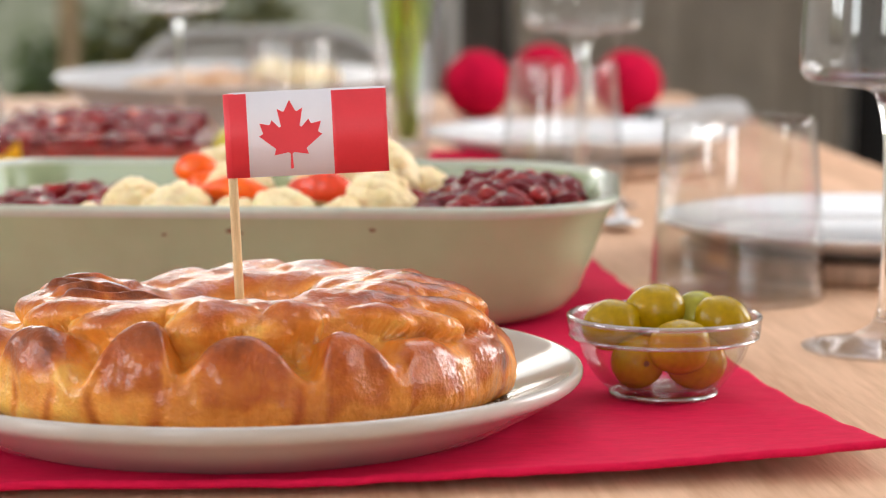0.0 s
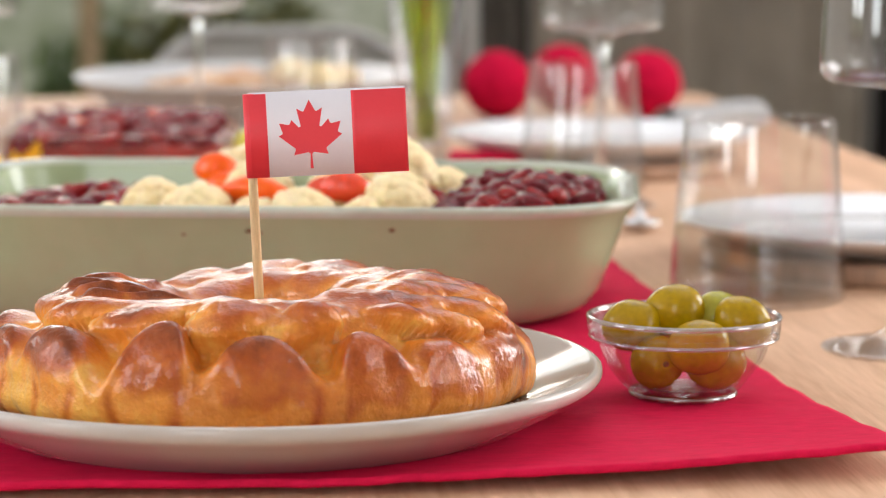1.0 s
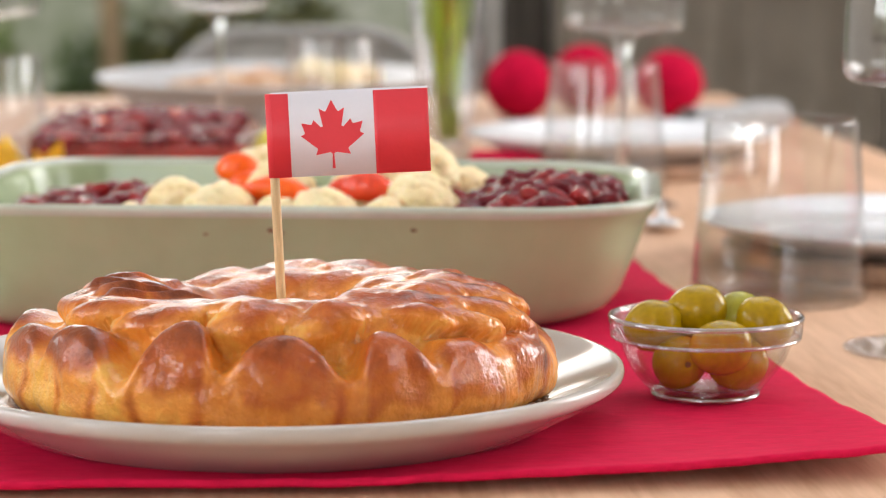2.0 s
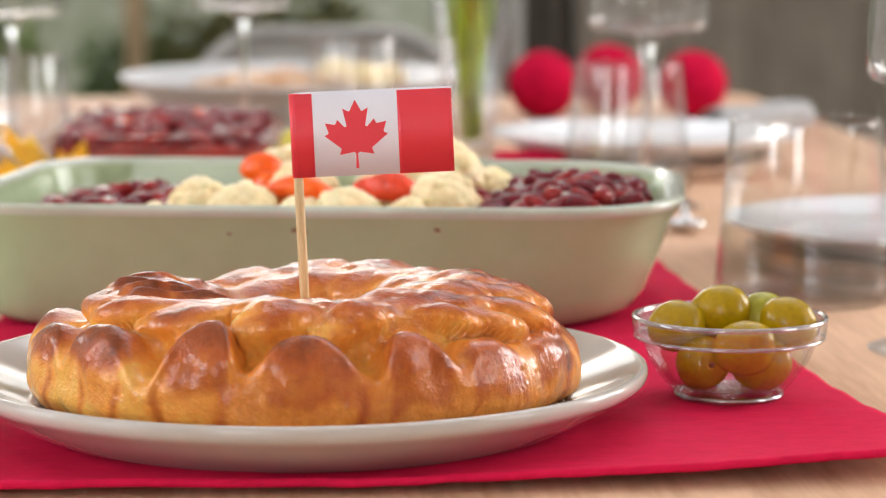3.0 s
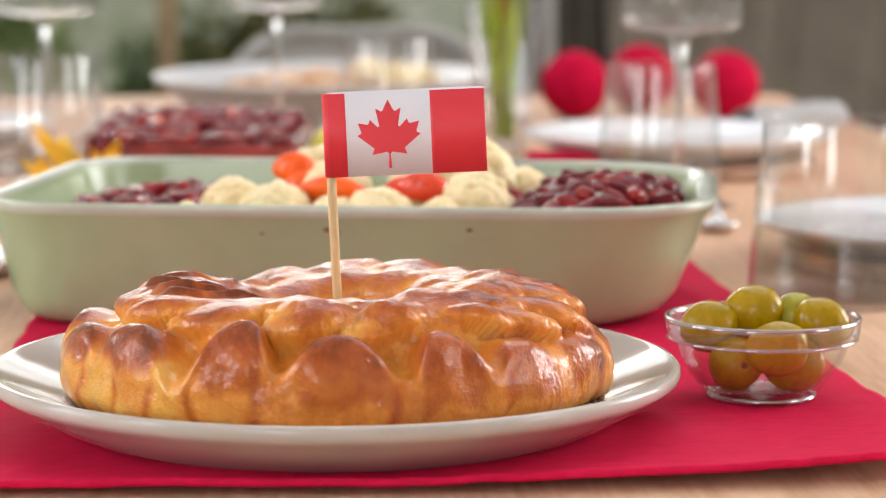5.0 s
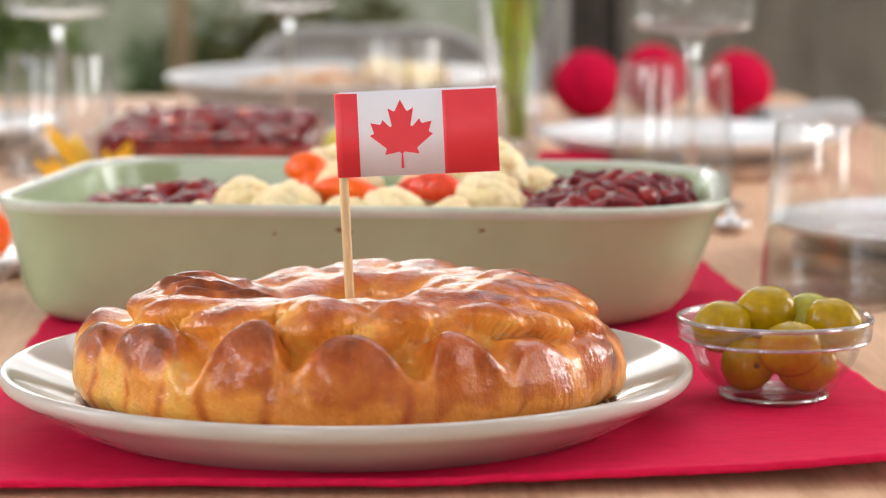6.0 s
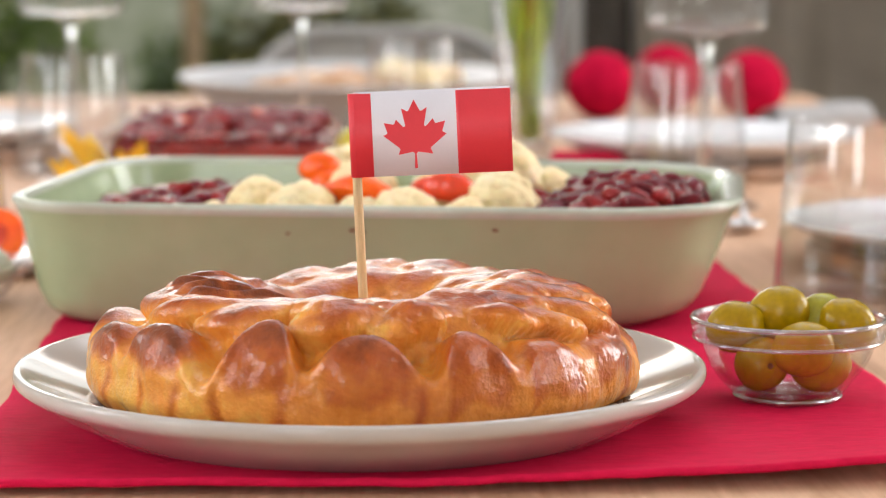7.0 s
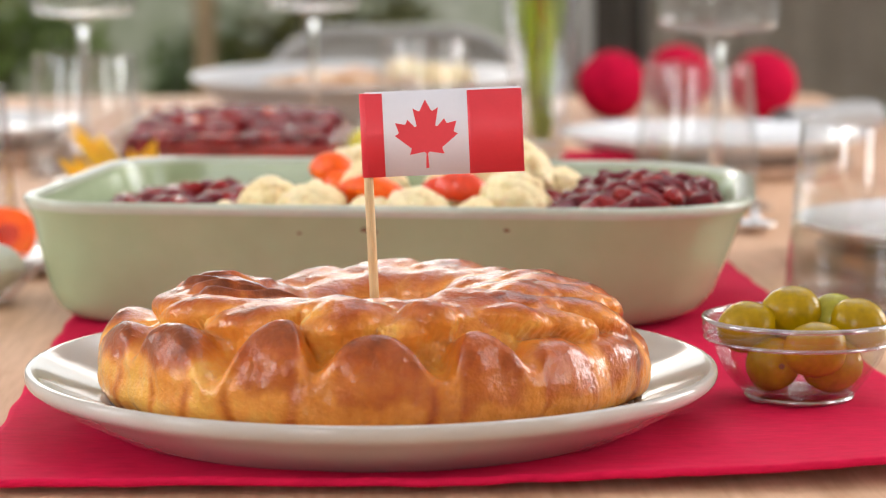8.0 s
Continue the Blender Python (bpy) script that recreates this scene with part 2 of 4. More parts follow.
def crust_material():
    """Egg-washed crust: browned on the ridges, yellow crumb in the creases, mottled and blistered."""
    m = bpy.data.materials.new("egg_washed_crust")
    m.use_nodes = True
    n, l = m.node_tree.nodes, m.node_tree.links
    b = n["Principled BSDF"]
    b.inputs["Roughness"].default_value = 0.34
    b.inputs["Coat Weight"].default_value, b.inputs["Coat Roughness"].default_value = 0.85, 0.07
    b.inputs["Coat IOR"].default_value = 1.62
    b.inputs["Specular IOR Level"].default_value = 0.1
    b.inputs["Subsurface Weight"].default_value = 0.14
    b.inputs["Subsurface Radius"].default_value = (0.004, 0.002, 0.001)
    at = n.new("ShaderNodeAttribute")
    at.attribute_name = "browning"
    co = n.new("ShaderNodeTexCoord")
    n1, n2, n3 = (n.new("ShaderNodeTexNoise") for _ in range(3))
    for t, s, d in ((n1, 48, 6), (n2, 260, 6), (n3, 900, 4)):
        t.inputs["Scale"].default_value, t.inputs["Detail"].default_value = s, d
        l.new(co.outputs["Object"], t.inputs["Vector"])

    def math_node(op, a, c):
        k = n.new("ShaderNodeMath")
        k.operation = op
        for i, v in enumerate((a, c)):
            if isinstance(v, (int, float)):
                k.inputs[i].default_value = v
            else:
                l.new(v, k.inputs[i])
        return k.outputs[0]

    wob = math_node("ADD", math_node("MULTIPLY", math_node("SUBTRACT", n1.outputs["Fac"], 0.5), 0.75),
                    math_node("MULTIPLY", math_node("SUBTRACT", n2.outputs["Fac"], 0.5), 0.3))
    # fine streaks that run down the sides
    mp, streak = n.new("ShaderNodeMapping"), n.new("ShaderNodeTexNoise")
    mp.inputs["Scale"].default_value = (1, 1, 0.22)
    streak.inputs["Scale"].default_value, streak.inputs["Detail"].default_value = 210, 5
    l.new(co.outputs["Object"], mp.inputs["Vector"])
    l.new(mp.outputs[0], streak.inputs["Vector"])
    wob = math_node("ADD", wob, math_node("MULTIPLY", math_node("SUBTRACT", streak.outputs["Fac"], 0.5), 0.26))
    fac = math_node("ADD", at.outputs["Fac"], wob)
    ramp = n.new("ShaderNodeValToRGB")
    e = ramp.color_ramp.elements
    e[0].position, e[0].color = 0.0, (0.84, 0.43, 0.08, 1)
    e[1].position, e[1].color = 1.0, (0.2, 0.038, 0.005, 1)
    for p, c in ((0.2, (0.78, 0.29, 0.045, 1)), (0.45, (0.59, 0.173, 0.017, 1)), (0.75, (0.42, 0.083, 0.009, 1))):
        x = e.new(p)
        x.color = c
    l.new(fac, ramp.inputs[0])
    l.new(ramp.outputs[0], b.inputs["Base Color"])
    blister = n.new("ShaderNodeTexVoronoi")
    blister.inputs["Scale"].default_value = 420
    l.new(co.outputs["Object"], blister.inputs["Vector"])
    h = math_node("ADD", math_node("MULTIPLY", n2.outputs["Fac"], 0.4), math_node("MULTIPLY", n3.outputs["Fac"], 0.55))
    h = math_node("ADD", h, math_node("MULTIPLY", blister.outputs["Distance"], 0.35))
    bn = n.new("ShaderNodeBump")
    bn.inputs["Strength"].default_value, bn.inputs["Distance"].default_value = 0.62, 0.0012
    l.new(h, bn.inputs["Height"])
    l.new(bn.outputs[0], b.inputs["Normal"])
    skin = n.new("ShaderNodeBump")
    skin.inputs["Strength"].default_value, skin.inputs["Distance"].default_value = 0.32, 0.0008
    fine = math_node("ADD", math_node("MULTIPLY", n2.outputs["Fac"], 0.12), math_node("MULTIPLY", n3.outputs["Fac"], 0.7))
    fine = math_node("ADD", fine, math_node("MULTIPLY", blister.outputs["Distance"], 0.5))
    l.new(fine, skin.inputs["Height"])
    l.new(skin.outputs[0], b.inputs["Coat Normal"])
    wash = n.new("ShaderNodeMapRange")
    wash.inputs[1].default_value, wash.inputs[2].default_value = 0.38, 0.62
    wash.inputs[3].default_value, wash.inputs[4].default_value = 0.55, 1.0
    patch = n.new("ShaderNodeTexNoise")
    patch.inputs["Scale"].default_value, patch.inputs["Detail"].default_value = 70, 7
    l.new(co.outputs["Object"], patch.inputs["Vector"])
    l.new(patch.outputs["Fac"], wash.inputs[0])
    l.new(wash.outputs[0], b.inputs["Coat Weight"])
    r = n.new("ShaderNodeMapRange")
    r.inputs[3].default_value, r.inputs[4].default_value = 0.24, 0.5
    l.new(n1.outputs["Fac"], r.inputs[0])
    l.new(r.outputs[0], b.inputs["Roughness"])
    return m


CRUST = crust_material()


# ---- builders ----
def part(name, bm, mat, parent=None, label="", smooth=True, at=None, keep=False):
    me = bpy.data.meshes.new(name)
    if not keep:
        bmesh.ops.recalc_face_normals(bm, faces=bm.faces)
    bm.to_mesh(me)
    bm.free()
    if smooth:
        me.shade_smooth()
    me.materials.append(mat)
    ob = new(name, me)
    ob.parent = parent
    if at is not None:
        ob.matrix_basis = at
    if label:
        ob["label"] = label
    return ob


def thing(name, at, label, category, group="", kind=""):
    ob = new(name)
    ob.empty_display_size = 0.02
    ob.matrix_basis = at
    return tagged(ob, label, category, group, kind)


def lathe(profile, segs=64, bm=None, ripple=None):
    """A closed or open profile of (radius, height) turned round z; ripple(radius, height, angle) may change the radius."""
    bm = bm or bmesh.new()
    rings = []
    for r, z in profile:
        if r < 1e-6:
            rings.append([bm.verts.new((0, 0, z))])
            continue
        ring = []
        for i in range(segs):
            a = 2 * math.pi * i / segs
            q = ripple(r, z, a) if ripple else r
            ring.append(bm.verts.new((q * math.cos(a), q * math.sin(a), z)))
        rings.append(ring)
    for a, b in zip(rings, rings[1:]):
        if len(a) == 1 and len(b) == 1:
            continue
        for i in range(segs):
            j = (i + 1) % segs
            if len(a) == 1:
                bm.faces.new((a[0], b[j], b[i]))
            elif len(b) == 1:
                bm.faces.new((a[i], a[j], b[0]))
            else:
                bm.faces.new((a[i], a[j], b[j], b[i]))
    return bm


def turned_parts(profile, cuts, names, mat, parent, segs=64):
    """One turned body whose skin is cut into named parts at the given places of its profile."""
    ends = [0, *cuts, len(profile) - 1]
    return [part(name, lathe(profile[a:b + 1], segs), mat, parent, keep=True) for name, a, b in zip(names, ends, ends[1:])]


def smooth_profile(points, steps=6):
    """A Catmull-Rom curve through the points of a profile."""
    out = []
    n = len(points)
    for i in range(n - 1):
        p = [Vector(points[max(0, min(n - 1, k))]) for k in (i - 1, i, i + 1, i + 2)]
        for s in range(steps):
            t = s / steps
            v = 0.5 * ((2 * p[1]) + (p[2] - p[0]) * t + (2 * p[0] - 5 * p[1] + 4 * p[2] - p[3]) * t * t + (3 * p[1] - p[0] - 3 * p[2] + p[3]) * t ** 3)
            out.append((max(0.0, v[0]), v[1]))
    out.append(points[-1])
    return out


def tube(points, radii, segs=12, bm=None):
    """A tapered tube along a line of points, with closed ends."""
    bm = bm or bmesh.new()
    pts = [Vector(p) for p in points]
    if not isinstance(radii, (list, tuple)):
        radii = [radii] * len(pts)
    rings = []
    for i, p in enumerate(pts):
        d = (pts[min(i + 1, len(pts) - 1)] - pts[max(i - 1, 0)]).normalized()
        s = d.cross(Vector((0.31, 0.9, 0.27))).normalized()
        u = s.cross(d)
        rings.append([bm.verts.new(p + radii[i] * (math.cos(k * 2 * math.pi / segs) * s + math.sin(k * 2 * math.pi / segs) * u)) for k in range(segs)])
    for a, b in zip(rings, rings[1:]):
        for k in range(segs):
            bm.faces.new((a[k], a[(k + 1) % segs], b[(k + 1) % segs], b[k]))
    bm.faces.new(rings[0][::-1])
    bm.faces.new(rings[-1])
    return bm


def block(x0, x1, y0, y1, z0, z1, bevel=0.0, bm=None, segments=2):
    own = bmesh.new()
    bmesh.ops.create_cube(own, size=1, matrix=Matrix.Translation(((x0 + x1) / 2, (y0 + y1) / 2, (z0 + z1) / 2)) @ Matrix.Diagonal((x1 - x0, y1 - y0, z1 - z0, 1)))
    if bevel:
        bmesh.ops.bevel(own, geom=own.edges[:], offset=bevel, segments=segments, profile=0.5, affect="EDGES")
    if bm is None:
        return own
    me = bpy.data.meshes.new("joined")
    own.to_mesh(me)
    own.free()
    bm.from_mesh(me)
    bpy.data.meshes.remove(me)
    return bm


def rounded(w, d, r, z, n=10, r_right=None):
    """A ring of points round a rectangle with rounded corners: half sizes w and d; the corners on the right may be rounder."""
    q = r if r_right is None else r_right
    pts = []
    for cx, cy, k, a0 in ((w - q, d - q, q, 0), (-w + r, d - r, r, 90), (-w + r, -d + r, r, 180), (w - q, -d + q, q, 270)):
        for i in range(n + 1):
            a = radians(a0 + 90 * i / n)
            pts.append((cx + k * math.cos(a), cy + k * math.sin(a), z))
    return pts


def loft(rings, cap_first=True, cap_last=True):
    bm = bmesh.new()
    vs = [[bm.verts.new(p) for p in ring] for ring in rings]
    k = len(vs[0])
    for a, b in zip(vs, vs[1:]):
        for i in range(k):
            bm.faces.new((a[i], a[(i + 1) % k], b[(i + 1) % k], b[i]))
    if cap_first:
        bm.faces.new(vs[0][::-1])
    if cap_last:
        bm.faces.new(vs[-1])
    return bm


def blob(rx, ry, rz, amount=0.1, freq=40.0, seed=0.0, sub=4, squash=None):
    """An uneven rounded lump."""
    bm = bmesh.new()
    bmesh.ops.create_icosphere(bm, subdivisions=sub, radius=1)
    off = Vector((seed * 7.1, seed * 3.3, seed * 1.7))
    for v in bm.verts:
        p = Vector((v.co.x * rx, v.co.y * ry, v.co.z * rz))
        v.co = p * (1 + amount * noise.noise(p * freq + off) + 0.4 * amount * noise.noise(p * freq * 2.7 + off))
        if squash is not None:
            v.co.z = max(v.co.z, squash)
    return bm


from mathutils.geometry import tessellate_polygon

# ---- the room ----
X0, X1, Y0, Y1, HIGH = -2.6, 2.4, -2.3, 5.5, 2.6


def wall(name, x0, x1, y0, y1, holes=(), along="x"):
    """A wall slab; holes, in order along its length: (from, to, sill, head), each cut right through."""
    bm = bmesh.new()
    spans, at = [], x0 if along == "x" else y0
    for a, b, sill, head in holes:
        spans += [(at, a, 0, HIGH), (a, b, head, HIGH), (a, b, 0, sill)]
        at = b
    spans.append((at, x1 if along == "x" else y1, 0, HIGH))
    for a, b, low, high in spans:
        if along == "x":
            block(a, b, y0, y1, low, high, bm=bm)
        else:
            block(x0, x1, a, b, low, high, bm=bm)
    return tagged(part(name, bm, PLASTER, smooth=False), "warm off-white plastered room wall", "wall", kind="structure")


wall("wall_north", X0, X1, Y1, Y1 + 0.2, ((-2.1, 0.19, 0.08, 2.54),))
wall("wall_south", X0, X1, Y0 - 0.2, Y0, ((-1.65, -0.55, 1.0, 2.45),))
wall("wall_west", X0 - 0.2, X0, Y0 - 0.2, Y1 + 0.2, ((-1.0, -0.1, 0.9, 2.4), (0.35, 1.65, 0.9, 2.4)), "y")
wall("wall_east", X1, X1 + 0.2, Y0 - 0.2, Y1 + 0.2, ((-0.3, 0.7, 0.9, 2.4), (1.75, 3.05, 0.9, 2.4)), "y")
tagged(part("floor", block(X0 - 0.2, X1 + 0.2, Y0 - 0.2, Y1 + 0.2, -0.12, 0), FLOOR, smooth=False), "brown wooden floor of the dining room", "floor", kind="structure")
# the ceiling is pierced over the table by an added, unseen rooflight
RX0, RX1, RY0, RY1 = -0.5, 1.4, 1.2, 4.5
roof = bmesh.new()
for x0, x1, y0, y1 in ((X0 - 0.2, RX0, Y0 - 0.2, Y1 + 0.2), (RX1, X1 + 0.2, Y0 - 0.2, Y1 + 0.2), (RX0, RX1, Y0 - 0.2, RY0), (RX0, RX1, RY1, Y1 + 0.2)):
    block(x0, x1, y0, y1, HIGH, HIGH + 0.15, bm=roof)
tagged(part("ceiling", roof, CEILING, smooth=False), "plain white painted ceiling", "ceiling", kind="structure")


def window(name, length, sill, head, at, uprights, rails=()):
    """A fixed window in its wall: frame, uprights, rails and panes. It runs along its own x."""
    w = thing(name, at, "dark framed window with clear panes in the wall", "window", kind="structure")
    f = 0.05
    for x0, x1, z0, z1 in ((0, f, sill, head), (length - f, length, sill, head), (f, length - f, sill, sill + f), (f, length - f, head - f, head)):
        part("window_frame", block(x0, x1, -0.04, 0.04, z0, z1, 0.004), FRAME_PAINT, w)
    xs = [f] + [length * (i + 1) / (uprights + 1) for i in range(uprights)] + [length - f]
    for x in xs[1:-1]:
        part("mullion", block(x - 0.03, x + 0.03, -0.035, 0.035, sill + f, head - f, 0.004), FRAME_PAINT, w)
    for z in rails:
        for a, b in zip(xs, xs[1:]):
            part("glazing_bar", block(a + 0.031, b - 0.031, -0.02, 0.02, z - 0.015, z + 0.015, 0.003), FRAME_PAINT, w)
    for a, b in zip(xs, xs[1:]):
        pane = part("pane", block(a + 0.01, b - 0.01, -0.004, 0.004, sill + f * 0.6, head - f * 0.6), PANE, w, smooth=False)
        pane.visible_shadow = False
    return w


# bars and panes of the added rooflight that carries the overhead fill
added_skylight = thing("rooflight", pose(RX0, RY0, HIGH + 0.06), "added unseen rooflight with white bars for overhead fill light", "rooflight", kind="structure")
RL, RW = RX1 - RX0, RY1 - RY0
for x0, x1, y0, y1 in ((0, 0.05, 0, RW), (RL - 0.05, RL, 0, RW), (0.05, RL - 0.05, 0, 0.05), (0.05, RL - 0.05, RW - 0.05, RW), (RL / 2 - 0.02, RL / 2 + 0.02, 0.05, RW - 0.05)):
    part("rooflight_bar", block(x0, x1, y0, y1, 0, 0.05, 0.004), CEILING, added_skylight)
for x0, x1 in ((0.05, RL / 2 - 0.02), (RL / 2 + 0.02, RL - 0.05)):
    glazing = part("pane", block(x0, x1, 0.05, RW - 0.05, 0.02, 0.028), PANE, added_skylight, smooth=False)
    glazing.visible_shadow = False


window("window_1", 2.29, 0.08, 2.54, pose(-2.1, Y1 + 0.1, 0), 0)
window("window_2", 1.3, 0.9, 2.4, pose(X0 - 0.1, 0.35, 0, 0, 0, 90), 1, (1.65,))
window("window_4", 1.3, 0.9, 2.4, pose(X1 + 0.1, 1.75, 0, 0, 0, 90), 1, (1.65,))
window("window_3", 1.1, 1.0, 2.45, pose(-1.65, Y0 - 0.1, 0), 1)
window("window_6", 1.0, 0.9, 2.4, pose(X1 + 0.1, -0.3, 0, 0, 0, 90), 0, (1.65,))
window("window_5", 0.9, 0.9, 2.4, pose(X0 - 0.1, -1.0, 0, 0, 0, 90), 0, (1.65,))


def curtain(name, x0, x1, y, mat, label, depth, pitch, phase):
    """A hanging drape with soft folds, from rail height to the floor."""
    c = thing(name, pose(x0, y, 0.01), label, "curtain")
    bm = bmesh.new()
    n, w = int((x1 - x0) / 0.012), x1 - x0
    cols = []
    for i in range(n + 1):
        x = w * i / n
        col = []
        for j in range(9):
            z = 2.42 * j / 8
            fold = math.sin(x / pitch * 2 * math.pi + phase + 0.5 * math.sin(3.1 * x)) * depth * (1.1 - 0.5 * j / 8)
            col.append(bm.verts.new((x + 0.01 * math.sin(z * 2 + x * 9), fold, z)))
        cols.append(col)
    for a, b in zip(cols, cols[1:]):
        for j in range(8):
            bm.faces.new((a[j], b[j], b[j + 1], a[j + 1]))
    bmesh.ops.solidify(bm, geom=bm.faces[:], thickness=0.003)
    part("drape", bm, mat, c)
    part("curtain_rail", tube([(-0.03, 0, 2.44), (w + 0.03, 0, 2.44)], 0.012), STEEL, c)
    return c


curtain("curtain", 0.32, 1.02, 5.3, CURTAIN, "taupe grey floor-length curtain hanging in soft folds", 0.03, 0.21, 0.4)
curtain("curtain", 1.06, 1.7, 5.38, BLACK, "near-black floor-length drape beside the taupe curtain", 0.03, 0.16, 1.4)
curtain("curtain", 0.2, 0.315, 5.36, DARK, "narrow dark drape between window and taupe curtain", 0.02, 0.1, 0.2)

# ---- the garden behind the glass ----
tagged(part("ground", block(-60, 60, Y1 + 0.21, 90, -0.3, -0.05), GROUND, smooth=False), "pale gravel ground of the garden", "ground", kind="structure")
tagged(part("backdrop", block(-14, 14, 12.6, 12.8, -0.05, 4.2), DISTANCE_GLOW, smooth=False), "pale garden backdrop far behind the glass, glowing in place of daylight", "backdrop", kind="structure")


def shrub(at, height, width, leaves, mat, label, seed):
    """A branching shrub: stems and a loose crown of small folded leaves."""
    rng = random.Random(seed)
    s = thing("shrub", at, label, "shrub", "garden shrubs")
    stem = bmesh.new()
    tips = []
    for i in range(7):
        a, sp = rng.uniform(0, 6.28), rng.uniform(0.1, 0.4) * width
        top = Vector((math.cos(a) * sp, math.sin(a) * sp, height * rng.uniform(0.6, 0.9)))
        mid = top * 0.5 + Vector((rng.uniform(-0.05, 0.05), rng.uniform(-0.05, 0.05), 0.05))
        tube([(0.02 * math.cos(a), 0.02 * math.sin(a), 0), mid, top], [0.016, 0.01, 0.004], 6, stem)
        tips += [mid, top]
    part("stems", stem, BARK, s)
    crown = bmesh.new()
    clumps = [Vector((rng.gauss(0, width * 0.3), rng.gauss(0, width * 0.25), height * rng.uniform(0.15, 1.0))) for _ in range(22)] + tips
    for _ in range(leaves):
        c = rng.choice(clumps)
        p = c + Vector((rng.gauss(0, 0.075), rng.gauss(0, 0.075), rng.gauss(0, 0.07)))
        p.z = max(p.z, 0.03)
        u = Vector((rng.gauss(0, 1), rng.gauss(0, 1), rng.gauss(0, 0.6))).normalized() * rng.uniform(0.022, 0.05)
        w = u.cross(Vector((rng.gauss(0, 1), rng.gauss(0, 1), rng.gauss(0, 1)))).normalized() * u.length * 0.35
        n = u.cross(w).normalized() * 0.006
        v = [crown.verts.new(q) for q in (p - u, p + w + n, p + u, p - w + n)]
        crown.faces.new((v[0], v[1], v[2]))
        crown.faces.new((v[0], v[2], v[3]))
    part("crown", crown, mat, s, smooth=False)
    return s


shrub(pose(-1.32, 6.6, -0.05), 1.5, 0.55, 2600, FOLIAGE, "dense dark green garden shrub behind the window", 1)
shrub(pose(-0.86, 7.6, -0.05), 0.62, 0.3, 1500, FOLIAGE, "low dark green shrub on the gravel", 2)
shrub(pose(-0.5, 6.9, -0.05), 1.5, 0.4, 1700, FOLIAGE_DRY, "olive-green airy garden shrub behind the window", 3)
shrub(pose(-2.1, 7.4, -0.05), 1.7, 0.8, 2600, FOLIAGE, "large dark green garden shrub by the wall", 4)
post = thing("garden_post", pose(-0.75, 6.55, -0.05), "brown weathered wooden post in the garden", "post")
part("shaft", block(-0.028, 0.028, -0.028, 0.028, 0, 2.2, 0.006), POST, post)
part("cap", block(-0.05, 0.05, -0.05, 0.05, 2.2, 2.24, 0.008), POST, post)

# ---- the table ----
table = thing("dining_table", pose(-0.1, 1.7, 0, 0, 0, 3.0), "long light oak dining table with a matt top", "table")
part("tabletop", block(-0.52, 0.545, -1.25, 1.22, TABLE - 0.035, TABLE, 0.004), WOOD, table)
for x in (-0.45, 0.475):
    for y in (-1.15, 1.12):
        part("leg", block(x - 0.04, x + 0.04, y - 0.04, y + 0.04, 0, TABLE - 0.035, 0.006), WOOD, table)
for y in (-1.12, 1.09):
    part("apron", block(-0.405, 0.43, y - 0.012, y + 0.012, TABLE - 0.12, TABLE - 0.035, 0.002), WOOD, table)
for x in (-0.43, 0.455):
    part("apron", block(x - 0.012, x + 0.012, -1.1, 1.07, TABLE - 0.12, TABLE - 0.035, 0.002), WOOD, table)


# ---- the crimson runner ----
def front_edge(x):
    """The runner's front edge: where it lies and how far it curls up off the table, more and more towards one corner."""
    curl = max(0.0, (x + 0.05) / 0.24)
    return 0.85 + (0.13 if x > 0 else 0.03) * x + 0.0005 * math.sin(x * 110) + 0.0003 * math.sin(x * 310), 0.003 + 0.0068 * curl ** 2 + 0.0003 * math.sin(x * 47)


def runner():
    """A strip of heavy cloth, slightly askew, its front edge lifting off the table."""
    bm = bmesh.new()
    nx, ny = 150, 170
    grid = []
    for j in range(ny + 1):
        row = []
        t = j / ny
        for i in range(nx + 1):
            s = i / nx
            x0 = -0.183 + 0.373 * s
            y0, lift = front_edge(x0)
            x1 = -0.23 + 0.355 * s
            y = y0 + (1.62 - y0) * t
            x = x0 + (x1 - x0) * (1 - (1 - t) ** 1.25)
            x += 0.0006 * math.sin(t * 90 + 3 * s) * (abs(s - 0.5) > 0.48)
            z = 0.0026 + 0.0005 * noise.noise(Vector((x * 22, y * 22, 0))) + 0.0004 * noise.noise(Vector((x * 70, y * 70, 2)))
            z += lift * max(0.0, 1 - (y - y0) / (0.05 + 12 * lift)) ** 1.4
            row.append(bm.verts.new((x, y, max(0.0018, z))))
        grid.append(row)
    under = [[bm.verts.new((v.co.x, v.co.y, v.co.z - 0.0017)) for v in row] for row in grid]
    for j in range(ny):
        for i in range(nx):
            bm.faces.new((grid[j][i], grid[j][i + 1], grid[j + 1][i + 1], grid[j + 1][i]))
            bm.faces.new((under[j][i], under[j + 1][i], under[j + 1][i + 1], under[j][i + 1]))
    for a, b in ((grid[0], under[0]), (grid[-1], under[-1]), ([r[0] for r in grid], [r[0] for r in under]), ([r[-1] for r in grid], [r[-1] for r in under])):
        for k in range(len(a) - 1):
            bm.faces.new((a[k], a[k + 1], b[k + 1], b[k]))
    return bm


run = thing("table_runner", pose(0, 0, TABLE), "crimson woven cloth runner lying on the table", "table runner")
part("cloth", runner(), CRIMSON, run)
hem = []
for i in range(91):
    x = -0.183 + 0.373 * i / 90
    y, lift = front_edge(x)
    hem.append((x, y + 0.0004, 0.0021 + lift + 0.0006 * noise.noise(Vector((x * 60, 1, 0)))))
part("rolled_hem", tube(hem, 0.0016, 12), CRIMSON, run)
MAT = TABLE + 0.0032

